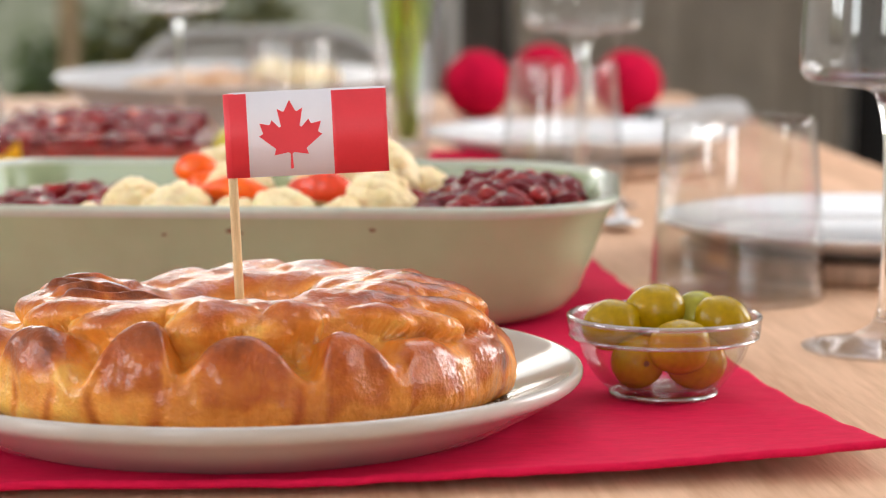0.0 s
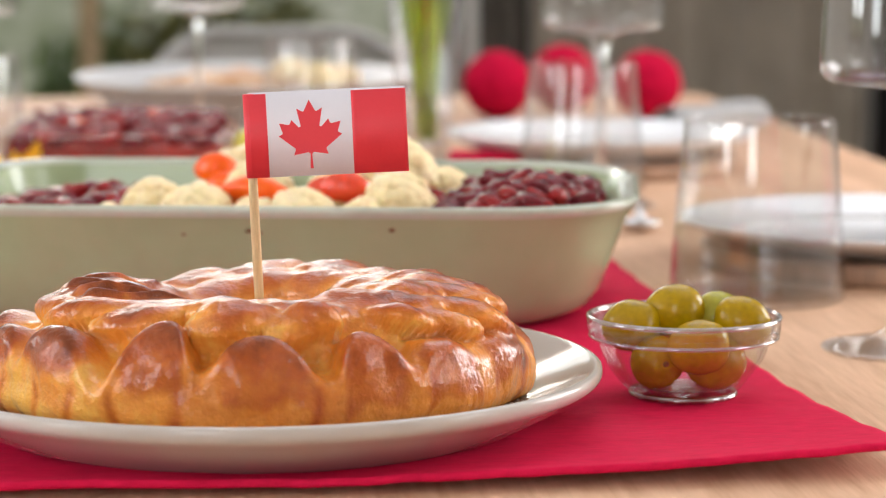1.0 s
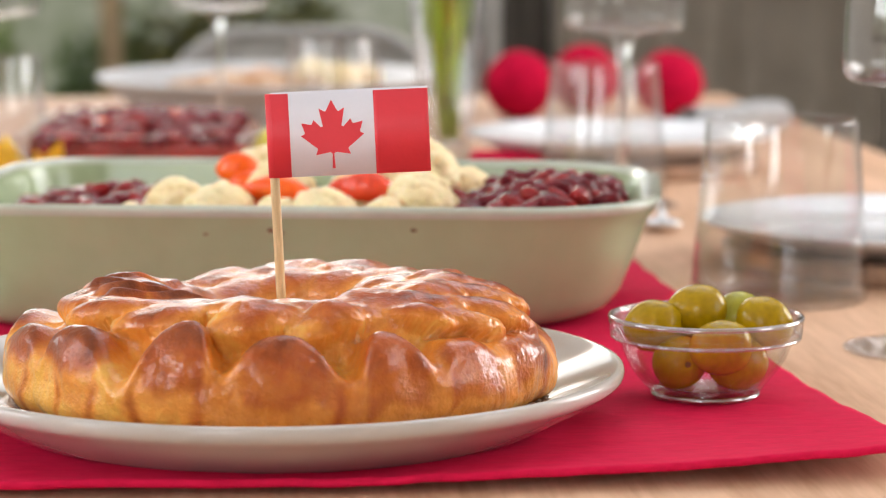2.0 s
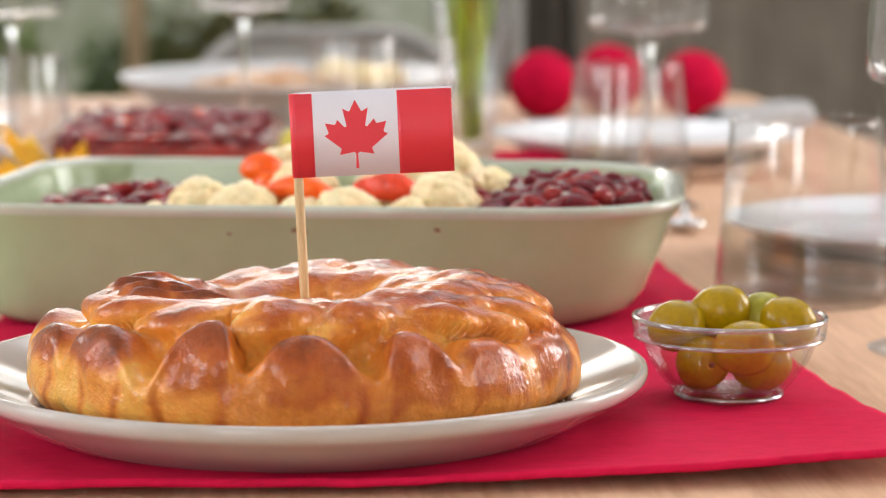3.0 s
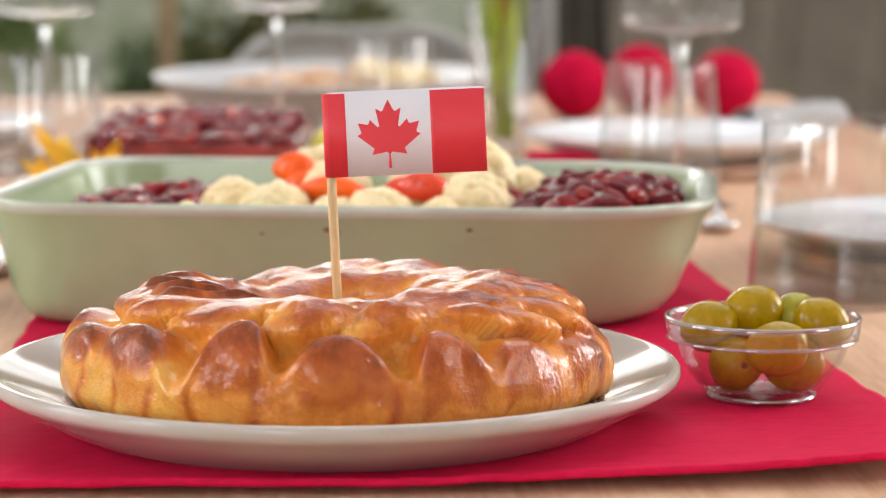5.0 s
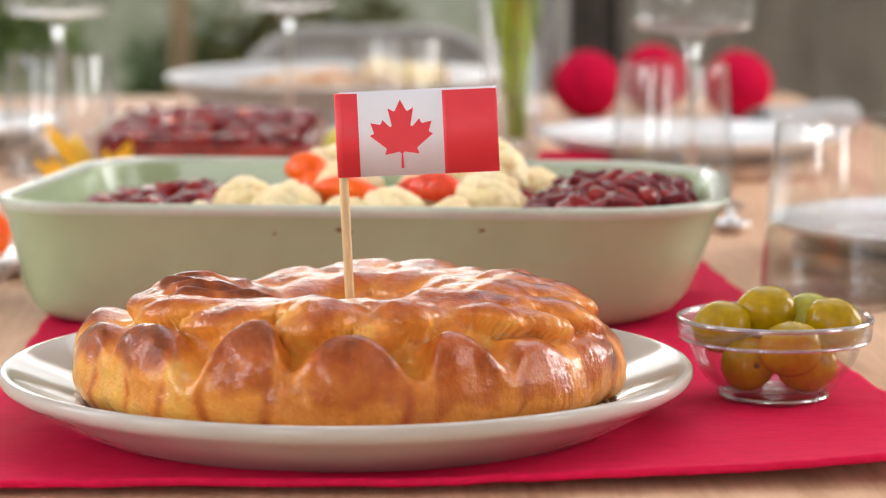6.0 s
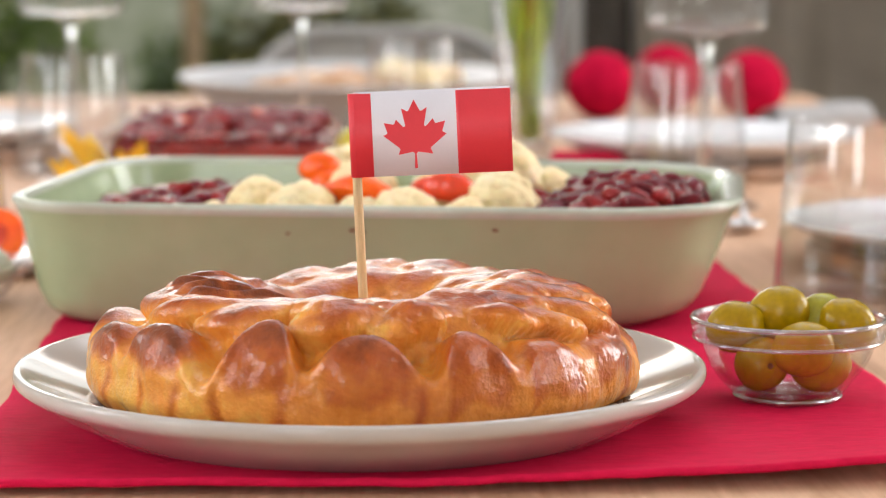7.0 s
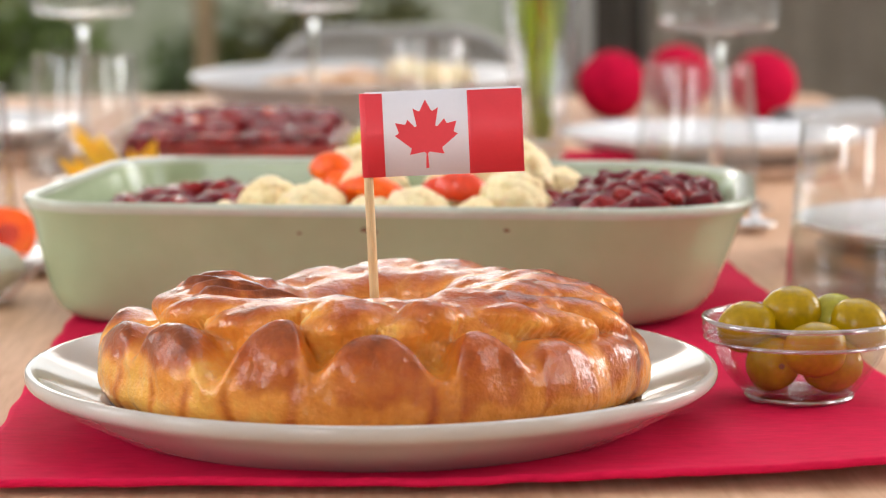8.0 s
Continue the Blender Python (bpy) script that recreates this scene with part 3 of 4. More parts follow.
# ---- the bread on its plate ----
PLATE_AT = (-0.0475, 0.969)
plate = thing("plate", pose(*PLATE_AT, MAT), "white glazed stoneware plate under the braided bread", "plate")
prof = smooth_profile([(0.0, 0.0008), (0.05, 0.0008), (0.09, 0.0006), (0.097, 0.0), (0.102, 0.001), (0.109, 0.0042), (0.1185, 0.0092), (0.127, 0.0142), (0.1328, 0.0177), (0.1345, 0.0202),
                       (0.1343, 0.0228), (0.1328, 0.0238), (0.1302, 0.0233), (0.12, 0.0186), (0.105, 0.0125), (0.092, 0.009), (0.08, 0.0078), (0.05, 0.0075), (0.0, 0.0075)], 5)
turned_parts(prof, (40, 60), ("underside", "rim", "well"), STONEWARE, plate, 128)


def braided_ring():
    """A plaited ring: an outer wall whose upper lip rises in lopsided humps, grooves with torn pits behind the lip, and flat strands that cross the top."""
    nt, nf = 1440, 200
    rng = random.Random(21)
    th = np.linspace(0, 2 * np.pi, nt, endpoint=False)[:, None]
    ph = np.linspace(0, 2 * np.pi, nf, endpoint=False)[None, :]
    flat = th[:, 0]
    # the plain section: a rounded loaf with an upright outer wall
    ring, mid = 0.0605, 0.0165
    dx, dv = np.cos(ph), np.sin(ph)
    a, b = np.where(dx > 0, 0.0438, 0.04), np.where(dv > 0, 0.0315, 0.022)
    body = ((np.abs(dx) / a) ** 2.25 + (np.abs(dv) / b) ** 2.25) ** (-1 / 2.25)
    # metres along the section, up from the foot of the outer wall
    order = np.argsort(np.where(ph[0] > 5.25, ph[0] - 2 * np.pi, ph[0]))
    sx, sz = (body * dx)[0, order], (body * dv)[0, order]
    run_len = np.concatenate([[0], np.cumsum(np.hypot(np.diff(sx), np.diff(sz)))])
    arc = np.zeros((1, nf))
    arc[0, order] = run_len - np.interp(-mid, sz[:nf // 4], run_len[:nf // 4])

    def around(t0, radius):
        return ((th - t0 + np.pi) % (2 * np.pi) - np.pi) * radius

    def ease(v):
        v = np.clip(v, 0, 1)
        return v * v * (3 - 2 * v)

    # humps of the lip: angle, height of the crest along the section, how far on the next valley lies, and its height
    humps = ((-67, 0.049, 0.5, 0.036), (-46, 0.0515, 0.54, 0.031), (-16.5, 0.0565, 0.35, 0.036), (4, 0.051, 0.66, 0.0325), (25, 0.051, 0.66, 0.036), (43, 0.0445, 0.68, 0.0395),
             (64, 0.0405, 0.7, 0.0385), (87, 0.0395, 0.7, 0.0375), (112, 0.047, 0.65, 0.036), (137, 0.048, 0.6, 0.036), (161, 0.047, 0.6, 0.036), (186, 0.047, 0.6, 0.036), (211, 0.048, 0.55, 0.036),
             (234, 0.047, 0.5, 0.036), (258, 0.047, 0.5, 0.036))
    count = len(humps)
    peaks = [radians(270 + h[0]) for h in humps]
    lip, crest = np.zeros(nt), np.zeros(nt)
    for i in range(count):
        p0, p1 = peaks[i], peaks[(i + 1) % count] + (2 * np.pi if i == count - 1 else 0)
        s = ((flat - p0) % (2 * np.pi)) / (p1 - p0)
        _, h0, v, low = humps[i]
        h1 = humps[(i + 1) % count][1]
        fall = 0.5 + 0.5 * np.cos(np.pi * np.clip(s / v, 0, 1) ** (1.65 if i < 3 else 1.3))
        rise = 0.5 + 0.5 * np.cos(np.pi * np.clip((1 - s) / (1 - v), 0, 1) ** 1.6)
        lip = np.where(s < 1, np.where(s < v, low + (h0 - low) * fall, low + (h1 - low) * rise), lip)
        crest = np.where(s < 1, np.where(s < v, fall, rise), crest)
    k = np.hanning(19)
    k /= k.sum()
    soft = [np.convolve(np.concatenate([q[-9:], q, q[:9]]), k, "valid")[:, None] for q in (lip, crest)]
    lip, crest = soft
    # the wall: one smooth sheet that swells towards its lip and folds over there
    finely = ease((np.cos(th - radians(270 + 76)) - 0.72) / 0.2)
    over = (arc - lip) / (0.0075 + 0.018 * finely)
    sheet = 1 - ease(over + 0.35)
    up = ease((arc - 0.018) / 0.025)
    wall = 0.0012 + (0.0052 - 0.0016 * ease(np.sin(flat - radians(280))[:, None] * 2)) * (crest - 0.5) * up * (1 - 0.75 * finely) + 0.0018 * (1 - 0.8 * finely) * np.exp(-((over + 0.75) / 0.7) ** 2) - 0.016 * (1 - sheet)
    # grooves and pits behind the lip
    pit = np.zeros((nt, nf))
    for i, (h, top, v, low) in enumerate(humps):
        gap = (humps[(i + 1) % count][0] - h) % 360
        for place, level, wide, tall in ((h + gap * min(v, 0.7) - 1.0, low + 0.0105, 0.0095, 0.0098), (h + 2.5, top + 0.0055, 0.012, 0.0042)):
            pit = np.maximum(pit, np.exp(-(around(radians(270 + place), 0.094) / wide) ** 2 - ((arc - level) / tall) ** 2))
    base = -0.0036 - 0.0018 * np.exp(-((arc - lip - 0.008) / 0.009) ** 2) - 0.0092 * pit
    base = base + 0.0024 * finely * (1 - 0.5 * pit)
    sharp = 620.0
    total = np.exp(wall * sharp) + np.exp(base * sharp)
    upper = np.zeros((nt, nf))

    def strand(t0, level, long, short, slant, high, radius, keen=0.62):
        """A strand's back: an oval swelling whose lower side is the steeper."""
        c, s = math.cos(radians(slant)), math.sin(radians(slant))
        du, dw = around(t0, radius), arc - level
        p, q = (du * c + dw * s) / long, (-du * s + dw * c) / short
        q = np.where(q < 0, q * 1.12, q * 0.85)
        m = np.clip(1 - p * p - q * q, 0, 1)
        return m ** keen * (high + 0.0042) - 0.0046, m

    rows = ((0.0655, 0.022, 0.0108, 26, 0.0036, 0.08), (0.0785, 0.026, 0.0135, -24, 0.0026, 0.062), (0.099, 0.0215, 0.0125, 30, 0.0022, 0.044))
    for n, (level, long, short, slant, high, radius) in enumerate(rows):
        number = (count, 13, 11)[n]
        for i in range(number):
            t0 = 2 * np.pi * (i + 0.3 * n + rng.uniform(-0.1, 0.1)) / number
            if n == 0 and 20 < humps[i][0] < 95:  # finely plaited here instead
                continue
            if n == 0:  # these lie behind the valleys of the lip
                t0 = peaks[i] + radians(15.5 + rng.uniform(-1.5, 1.5))
            cap, m = strand(t0, level + rng.uniform(-0.0018, 0.0018), long * rng.uniform(0.92, 1.1), short * rng.uniform(0.92, 1.1),
                            slant + rng.uniform(-9, 9), high * rng.uniform(0.75, 1.25), radius)
            total = total + np.where(m > 0, np.exp(cap * sharp), 0)
            upper = np.maximum(upper, np.sqrt(m))
    # a short pinched peak on the front, and narrow plaits low on one flank
    scales = ((42, 0.0595), (51, 0.067), (54, 0.0515), (64, 0.0595), (70, 0.046), (76, 0.066), (80, 0.0535), (91, 0.0605), (95, 0.0475), (106, 0.0545), (62, 0.075), (88, 0.074))
    for angle, level, long, short, slant, high in [(18.5, 0.0625, 0.0075, 0.0125, 62, 0.0072)] + [(t, v, 0.0165, 0.0072, -36, 0.0036) for t, v in scales]:
        cap, m = strand(radians(270 + angle), level, long, short, slant, high, 0.09, 0.42)
        total = total + np.where(m > 0, np.exp(cap * sharp), 0)
        upper = np.maximum(upper, np.sqrt(m))
    swell = np.log(total) / sharp
    r = body + swell
    rad = ring + r * dx
    x, y, z = rad * np.cos(th), rad * np.sin(th), r * dv + mid
    # where the ends were tucked over one another: two overlapping flaps with thick edges
    top = ease((z - 0.03) / 0.008) * (np.cos(ph) < 0.9)
    knot = np.zeros((nt, nf))
    for kx, ky, long, wide, turn, high in ((-0.04, -0.021, 0.026, 0.0075, 2, 0.0022), (-0.045, -0.0085, 0.026, 0.0075, 6, 0.0032), (-0.054, 0.005, 0.021, 0.0075, 12, 0.003), (-0.056, 0.02, 0.018, 0.008, 24, 0.0024)):
        c, s = math.cos(radians(turn)), math.sin(radians(turn))
        p, q = ((x - kx) * c + (y - ky) * s) / long, (-(x - kx) * s + (y - ky) * c) / wide
        m = ease((1 - (np.abs(p) ** 3 + np.abs(q) ** 3)) / 0.45) * top
        z = z + m * (high - 0.0014 * q)
        knot = np.maximum(knot, m)
    # the loaf sank a little over one shoulder
    z = z - 0.0045 * ease((np.cos(flat - radians(158))[:, None] - 0.2) / 0.8) * ease((z - 0.012) / 0.03)
    z = z - 0.0028 * ease((y - 0.005) / 0.05) * ease((z - 0.012) / 0.03)
    z = np.where(z < 0.0025, 0.0, z)
    foot = np.clip((0.012 - z) / 0.012, 0, 1)
    pull = 1 - 0.05 * foot ** 2
    x, y = x * pull, y * pull
    # baking: dark on the humps and the strand backs, pale in the pits and low on the wall, with runs of egg wash
    warm = np.clip(np.cos(flat - radians(297)) * 1.5 - 0.62, 0, 1)[:, None]
    wave = 0.0016 * np.sin(flat * 17)[:, None] + 0.001 * np.sin(flat * 43)[:, None]
    slope = np.clip(np.sin(flat - radians(272)) * 2, -0.4, 1)[:, None]
    line = 0.029 - 0.012 * warm - 0.01 * slope * (1 - crest) + wave
    face = ease((arc - line) / 0.007) * sheet * ease(crest * 1.5 + 0.25 * slope - 0.1)
    face = np.maximum(face, 0.5 * warm * sheet * ease((arc - 0.006) / 0.016))
    runs = np.zeros((nt, nf))
    for place, wide, far in ((-62, 1.1, 0.7), (-48, 1.0, 1.0), (-37, 1.2, 1.0), (-26.5, 1.1, 0.75), (-12.5, 2.0, 1.0), (14, 1.2, 0.4), (72, 1.4, 0.6), (96, 2, 1), (140, 2, 1), (200, 2, 1), (250, 2, 1)):
        bend = 0.7 * np.sin(arc * 260 + place)
        off = (th - np.radians(270 + place + bend) + np.pi) % (2 * np.pi) - np.pi
        runs = np.maximum(runs, np.exp(-(off / radians(wide)) ** 2) * ease((arc - 0.02 * (1 - far)) / 0.004) * ease((0.034 - arc) / 0.01))
    brown = 0.02 + 0.13 * warm * ease(arc / 0.02) + (0.76 - 0.18 * warm) * face * (0.8 + 0.35 * ease((arc - lip + 0.02) / 0.02)) + 0.4 * runs
    crossing = np.clip(upper - 0.3, 0, 1) * 1.2 * (1 - sheet)
    brown = np.maximum(brown, crossing)
    brown = np.maximum(brown, 0.16 * (1 - sheet)) * (1 - 0.75 * np.clip(pit * 1.2, 0, 1) * (1 - sheet)) + 0.05
    burnt = ease((0.0078 - z) / 0.0035) * (dx > 0)
    brown = brown + burnt * (0.22 + 0.75 * np.clip(np.abs(np.sin(flat - radians(270)))[:, None] * 2 - 1.05, 0, 1)) + 0.24 * knot
    return x, y, z, brown, pit * (1 - sheet)


def bread():
    x, y, z, brown, torn = braided_ring()
    nt, nf = x.shape
    torn = torn.reshape(-1)
    co = np.stack([x, y, z], -1).reshape(-1, 3)
    for k in range(len(co)):
        p = Vector(co[k])
        d = 0.0032 * noise.noise(p * 27 + Vector((3, 1, 0))) + 0.0017 * noise.noise(p * 62) + 0.0007 * noise.noise(p * 130 + Vector((0, 5, 2))) + 0.00018 * noise.noise(p * 260)
        c = Vector((p.x, p.y, 0)).normalized() * 0.0655 + Vector((0, 0, 0.024))
        if p.z < 0.005 and p.xy.length > 0.06:
            d += 0.0018 * noise.noise(p * 420) + 0.0008 * noise.noise(p * 900)
        if torn[k] > 0.1:  # open crumb where the dough tore
            d += torn[k] * (0.0011 * noise.noise(p * 330) + 0.0006 * noise.noise(p * 800))
        if p.x > 0.06 and p.z < 0.04:  # a flank that blistered in the oven
            d += 0.0004 * min(1.0, (p.x - 0.06) / 0.02) * noise.noise(p * 520)
        if p.z > 0.0005:
            p += (p - c).normalized() * d
        co[k] = p
    i, j = np.meshgrid(np.arange(nt), np.arange(nf), indexing="ij")
    i2, j2 = (i + 1) % nt, (j + 1) % nf
    faces = np.stack([i * nf + j, i2 * nf + j, i2 * nf + j2, i * nf + j2], -1).reshape(-1, 4)
    me = bpy.data.meshes.new("loaf")
    me.from_pydata(co.tolist(), [], faces.tolist())
    me.attributes.new("browning", "FLOAT", "POINT").data.foreach_set("value", np.ascontiguousarray(brown.reshape(-1), dtype=np.float32))
    me.shade_smooth()
    me.materials.append(CRUST)
    return me


loaf = new("braided_bread", bread())
loaf.matrix_basis = pose(-0.0475, 0.966, MAT + 0.0074)
tagged(loaf, "golden-brown glossy braided bread ring on the white plate", "bread")

rng = random.Random(17)
burnt = bmesh.new()
for i in range(46):
    a, r, k = radians(rng.uniform(-38, -8)), 0.1036 + rng.uniform(-0.002, 0.002), rng.uniform(0.0006, 0.0017)
    crumb = blob(k * rng.uniform(1, 1.7), k, k * rng.uniform(0.7, 1.2), 0.35, 700, i, 2)
    for v in crumb.verts:
        v.co += Vector((r * math.cos(a), r * math.sin(a), 0.0048 + 0.5 * k))
    me = bpy.data.meshes.new("crumb")
    crumb.to_mesh(me)
    burnt.from_mesh(me)
    bpy.data.meshes.remove(me)
tagged(part("crumbs", burnt, BAKED, at=pose(-0.0475, 0.966, MAT + 0.0074)), "burnt brown crumbs along the foot of the bread", "crumbs", kind="stuff")

# ---- the flag pick stuck in the bread ----
pick = thing("flag_pick", pose(-0.0468, 0.972, TABLE + 0.0537, 0, -2.6, 0), "small paper flag with a red maple leaf on a wooden pick", "flag pick")
part("stick", tube([(0, 0, -0.03), (0, 0, 0.0), (0, 0, 0.0755), (0, 0, 0.0762)], [0.0012, 0.00185, 0.00185, 0.0012], 16), PICK, pick)


def flag_sheet(x0, x1, z0, z1, y, thick, wave=0.00005):
    bm = bmesh.new()
    n = 14
    rows = []
    for i in range(n + 1):
        x = x0 + (x1 - x0) * i / n
        dy = wave * math.sin(x * 70)
        rows.append([bm.verts.new((x, y + dy + o, z)) for o in (0, thick) for z in (z0, z1)])
    for a, b in zip(rows, rows[1:]):
        bm.faces.new((a[0], b[0], b[1], a[1]))
        bm.faces.new((a[2], a[3], b[3], b[2]))
        bm.faces.new((a[1], b[1], b[3], a[3]))
        bm.faces.new((a[0], a[2], b[2], b[0]))
    bm.faces.new((rows[0][0], rows[0][1], rows[0][3], rows[0][2]))
    bm.faces.new((rows[-1][0], rows[-1][2], rows[-1][3], rows[-1][1]))
    return bm


FZ0, FZ1, FX = 0.0447, 0.0771, -0.0003
cloth_flag = part("paper_flag", flag_sheet(FX, 0.0607, FZ0, FZ1, -0.00215, 0.0003), WHITE_PAPER, pick, "white folded paper with printed red bands")
part("back_fold", flag_sheet(FX, 0.0607, FZ0 + 0.0002, FZ1 + 0.0004, 0.00195, 0.0003), WHITE_PAPER, pick)
part("fold", tube([(FX + 0.0002, 0, FZ0), (FX + 0.0002, 0, FZ1)], 0.00215, 16), RED_PAPER, pick)
part("red_band", flag_sheet(FX, 0.0068, FZ0, FZ1, -0.00221, 0.00006), RED_PAPER, cloth_flag)
part("red_band", flag_sheet(0.0396, 0.0607, FZ0, FZ1 - 0.0001, -0.00221, 0.00006), RED_PAPER, cloth_flag)
half = [(90, 2030), (45, 1167), (156, 1069), (1015, 1220), (899, 900), (919, 827), (1860, 65), (1648, -34), (1614, -113), (1800, -685), (1258, -570), (1185, -608),
        (1080, -855), (657, -401), (546, -458), (750, -1510), (423, -1321), (332, -1348), (0, -2000)]
outline = half + [(-x, y) for x, y in half[-2::-1]]
bm = bmesh.new()
k = 0.0266 / 4030
flat = [Vector((0.0233 + x * k, 0, (FZ0 + FZ1) / 2 - y * k)) for x, y in outline]
front, back = ([bm.verts.new((p.x, 0.00005 * math.sin(p.x * 70) + o, p.z)) for p in flat] for o in (-0.00224, -0.00216))
for tri in tessellate_polygon([flat]):
    bm.faces.new([front[i] for i in tri])
    bm.faces.new([back[i] for i in tri][::-1])
for i in range(len(flat)):
    j = (i + 1) % len(flat)
    bm.faces.new((front[i], front[j], back[j], back[i]))
part("maple_leaf", bm, RED_PAPER, cloth_flag, "printed red maple leaf", smooth=False)

# ---- olives in a pressed-glass bowl ----
BOWL_AT = (0.1254, 1.02)
bowl = thing("glass_bowl", pose(*BOWL_AT, MAT), "small clear pressed-glass bowl filled with green olives", "bowl")
prof = [(0.0, 0.0015), (0.016, 0.0015), (0.0195, 0.0008), (0.0212, 0.0), (0.0219, 0.0009), (0.0226, 0.0025), (0.0258, 0.0058), (0.0298, 0.0112), (0.0328, 0.0172), (0.0348, 0.0228),
        (0.0358, 0.0252), (0.0385, 0.0262), (0.0393, 0.0285), (0.0397, 0.0338), (0.0392, 0.0355), (0.0382, 0.0356), (0.0374, 0.0342), (0.0368, 0.0295), (0.0345, 0.0248),
        (0.0325, 0.0196), (0.0295, 0.0134), (0.0252, 0.0078), (0.0205, 0.0045), (0.0, 0.0036)]


def petals(r, z, a):
    k = max(0.0, 1 - abs(z - 0.008) / 0.008)
    return r * (1 - 0.05 * k * abs(math.sin(5 * a))) if r > 0.02 else r


prof = [(r * 1.005, z * 0.94) for r, z in smooth_profile(prof, 3)]
for name, a, b, m in (("foot", 0, 15, PRESSED_RIM), ("bowl_wall", 15, 30, PRESSED), ("rim", 30, 51, PRESSED_RIM), ("bowl_inside", 51, len(prof) - 1, THIN)):
    part(name, lathe(prof[a:b + 1], 100, ripple=petals), m, bowl, keep=True)


# the thick moulded edges catch the light
for name, r, z, thick in (("rim_edge", 0.0392, 0.0328, 0.0011), ("shoulder_edge", 0.0385, 0.0249, 0.0008), ("foot_edge", 0.0213, 0.0012, 0.0013)):
    bm = lathe([(r + thick * math.cos(radians(q)), z + thick * math.sin(radians(q))) for q in range(0, 361, 30)], 100)
    part(name, bm, EDGE_GLASS, bowl)


def olive(name, at, size, mat, label):
    o = thing(name, at, label, "olive", "olives in the bowl")
    prof = [(0, -1.14), (0.25, -1.11), (0.55, -0.95), (0.85, -0.6), (1.0, -0.1), (0.98, 0.3), (0.8, 0.75), (0.5, 1.02), (0.22, 1.12), (0.1, 1.1), (0.0, 1.06)]
    bm = lathe([(r * size, z * size) for r, z in smooth_profile(prof, 3)], 32)
    for v in bm.verts:
        v.co += v.co.normalized() * size * 0.05 * noise.noise(v.co * 90 + Vector((size * 900, at.translation.x * 99, 0)))
    part("flesh", bm, mat, o)
    part("stem_scar", blob(size * 0.13, size * 0.13, size * 0.05, 0.1, 400, sub=2), STEM_SCAR, o, at=pose(0, 0, size * 1.075))
    return o


random.seed(4)
for dx, dy, dz, s, ang, m in (
        (-0.0215, 0.002, 0.0285, 0.0108, (80, 0, 80), OLIVE), (-0.0028, 0.008, 0.0338, 0.0112, (85, 0, 80), OLIVE), (0.0165, 0.012, 0.03, 0.0108, (70, 0, -60), OLIVE_PALE),
        (0.0245, 0.001, 0.03, 0.0108, (75, 10, -110), OLIVE), (0.0042, -0.0165, 0.0225, 0.0112, (85, 0, 80), OLIVE), (-0.0115, -0.0055, 0.0146, 0.0111, (85, 10, 10), OLIVE),
        (0.0125, -0.0055, 0.0144, 0.011, (80, 0, 100), OLIVE), (-0.0085, 0.0165, 0.0155, 0.0108, (60, 20, 30), OLIVE), (0.0135, 0.0165, 0.0155, 0.0105, (80, 0, 20), OLIVE_PALE)):
    olive("olive", pose(BOWL_AT[0] + dx, BOWL_AT[1] + dy, MAT + dz, *ang), s, m,
          "plump yellow-green olive resting in the glass bowl" if m is OLIVE else "paler green olive resting in the glass bowl")

# ---- the sage casserole and its vegetables ----
DISH = pose(-0.046, 1.303, MAT, 0, 0, -5.5)
FOOD = DISH @ pose(0, 0, 0.002)
DW, DD = 0.181, 0.124
casserole = thing("casserole_dish", DISH, "sage-green glazed ceramic baking dish full of vegetables", "baking dish")
rings = []
for inset, z in ((0.038, 0.0), (0.032, 0.0), (0.0245, 0.0018), (0.0185, 0.006), (0.0142, 0.014), (0.008, 0.036), (0.0048, 0.048), (0.0016, 0.0535), (0.0, 0.056), (0.0006, 0.058),
                 (0.003, 0.0588), (0.0062, 0.058), (0.008, 0.0555), (0.0115, 0.048), (0.019, 0.018), (0.024, 0.010), (0.034, 0.0065), (0.042, 0.006)):
    ring = rounded(DW - inset * 1.1, DD - inset * 0.5, max(0.02, 0.048 - inset * 0.35), z * 1.035, 14, max(0.04, 0.074 - inset * 0.3))
    rings.append([(x - inset * 0.25, y, h) for x, y, h in ring])
part("dish_body", loft(rings[:8], True, False), SAGE, casserole)
part("rim", loft(rings[7:13], False, False), SAGE_RIM, casserole)
part("dish_inside", loft(rings[12:], False, True), SAGE, casserole)
for x, z, r in ((-0.004, 0.0475, 0.0011), (0.0015, 0.0465, 0.0008), (0.064, 0.0482, 0.001), (-0.035, 0.0455, 0.0007)):
    part("baked_speck", blob(r * 1.6, r * 0.5, r, 0.2, 900, x * 50, 2), BAKED, casserole, at=pose(x, -DD + 0.0022, z * 1.035))
bedding = [rounded(DW - 0.048, DD - 0.026, 0.04, 0.0065, 12, 0.056), rounded(DW - 0.0245, DD - 0.0125, 0.044, 0.034, 12, 0.066), rounded(DW - 0.036, DD - 0.03, 0.03, 0.039, 12, 0.055)]
bed = tagged(part("vegetable_layer", loft(bedding), VEG_BED, at=FOOD), "layer of cooked vegetables filling the green dish", "food", kind="stuff")


def bean_mesh(name, size, mat, seed):
    bm = blob(size * 1.0, size * 0.58, size * 0.5, 0.1, 60, seed, 3)
    for v in bm.verts:
        v.co.y -= 0.45 * v.co.x ** 2 / size - 0.15 * size
    me_ob = part(name, bm, mat)
    return me_ob


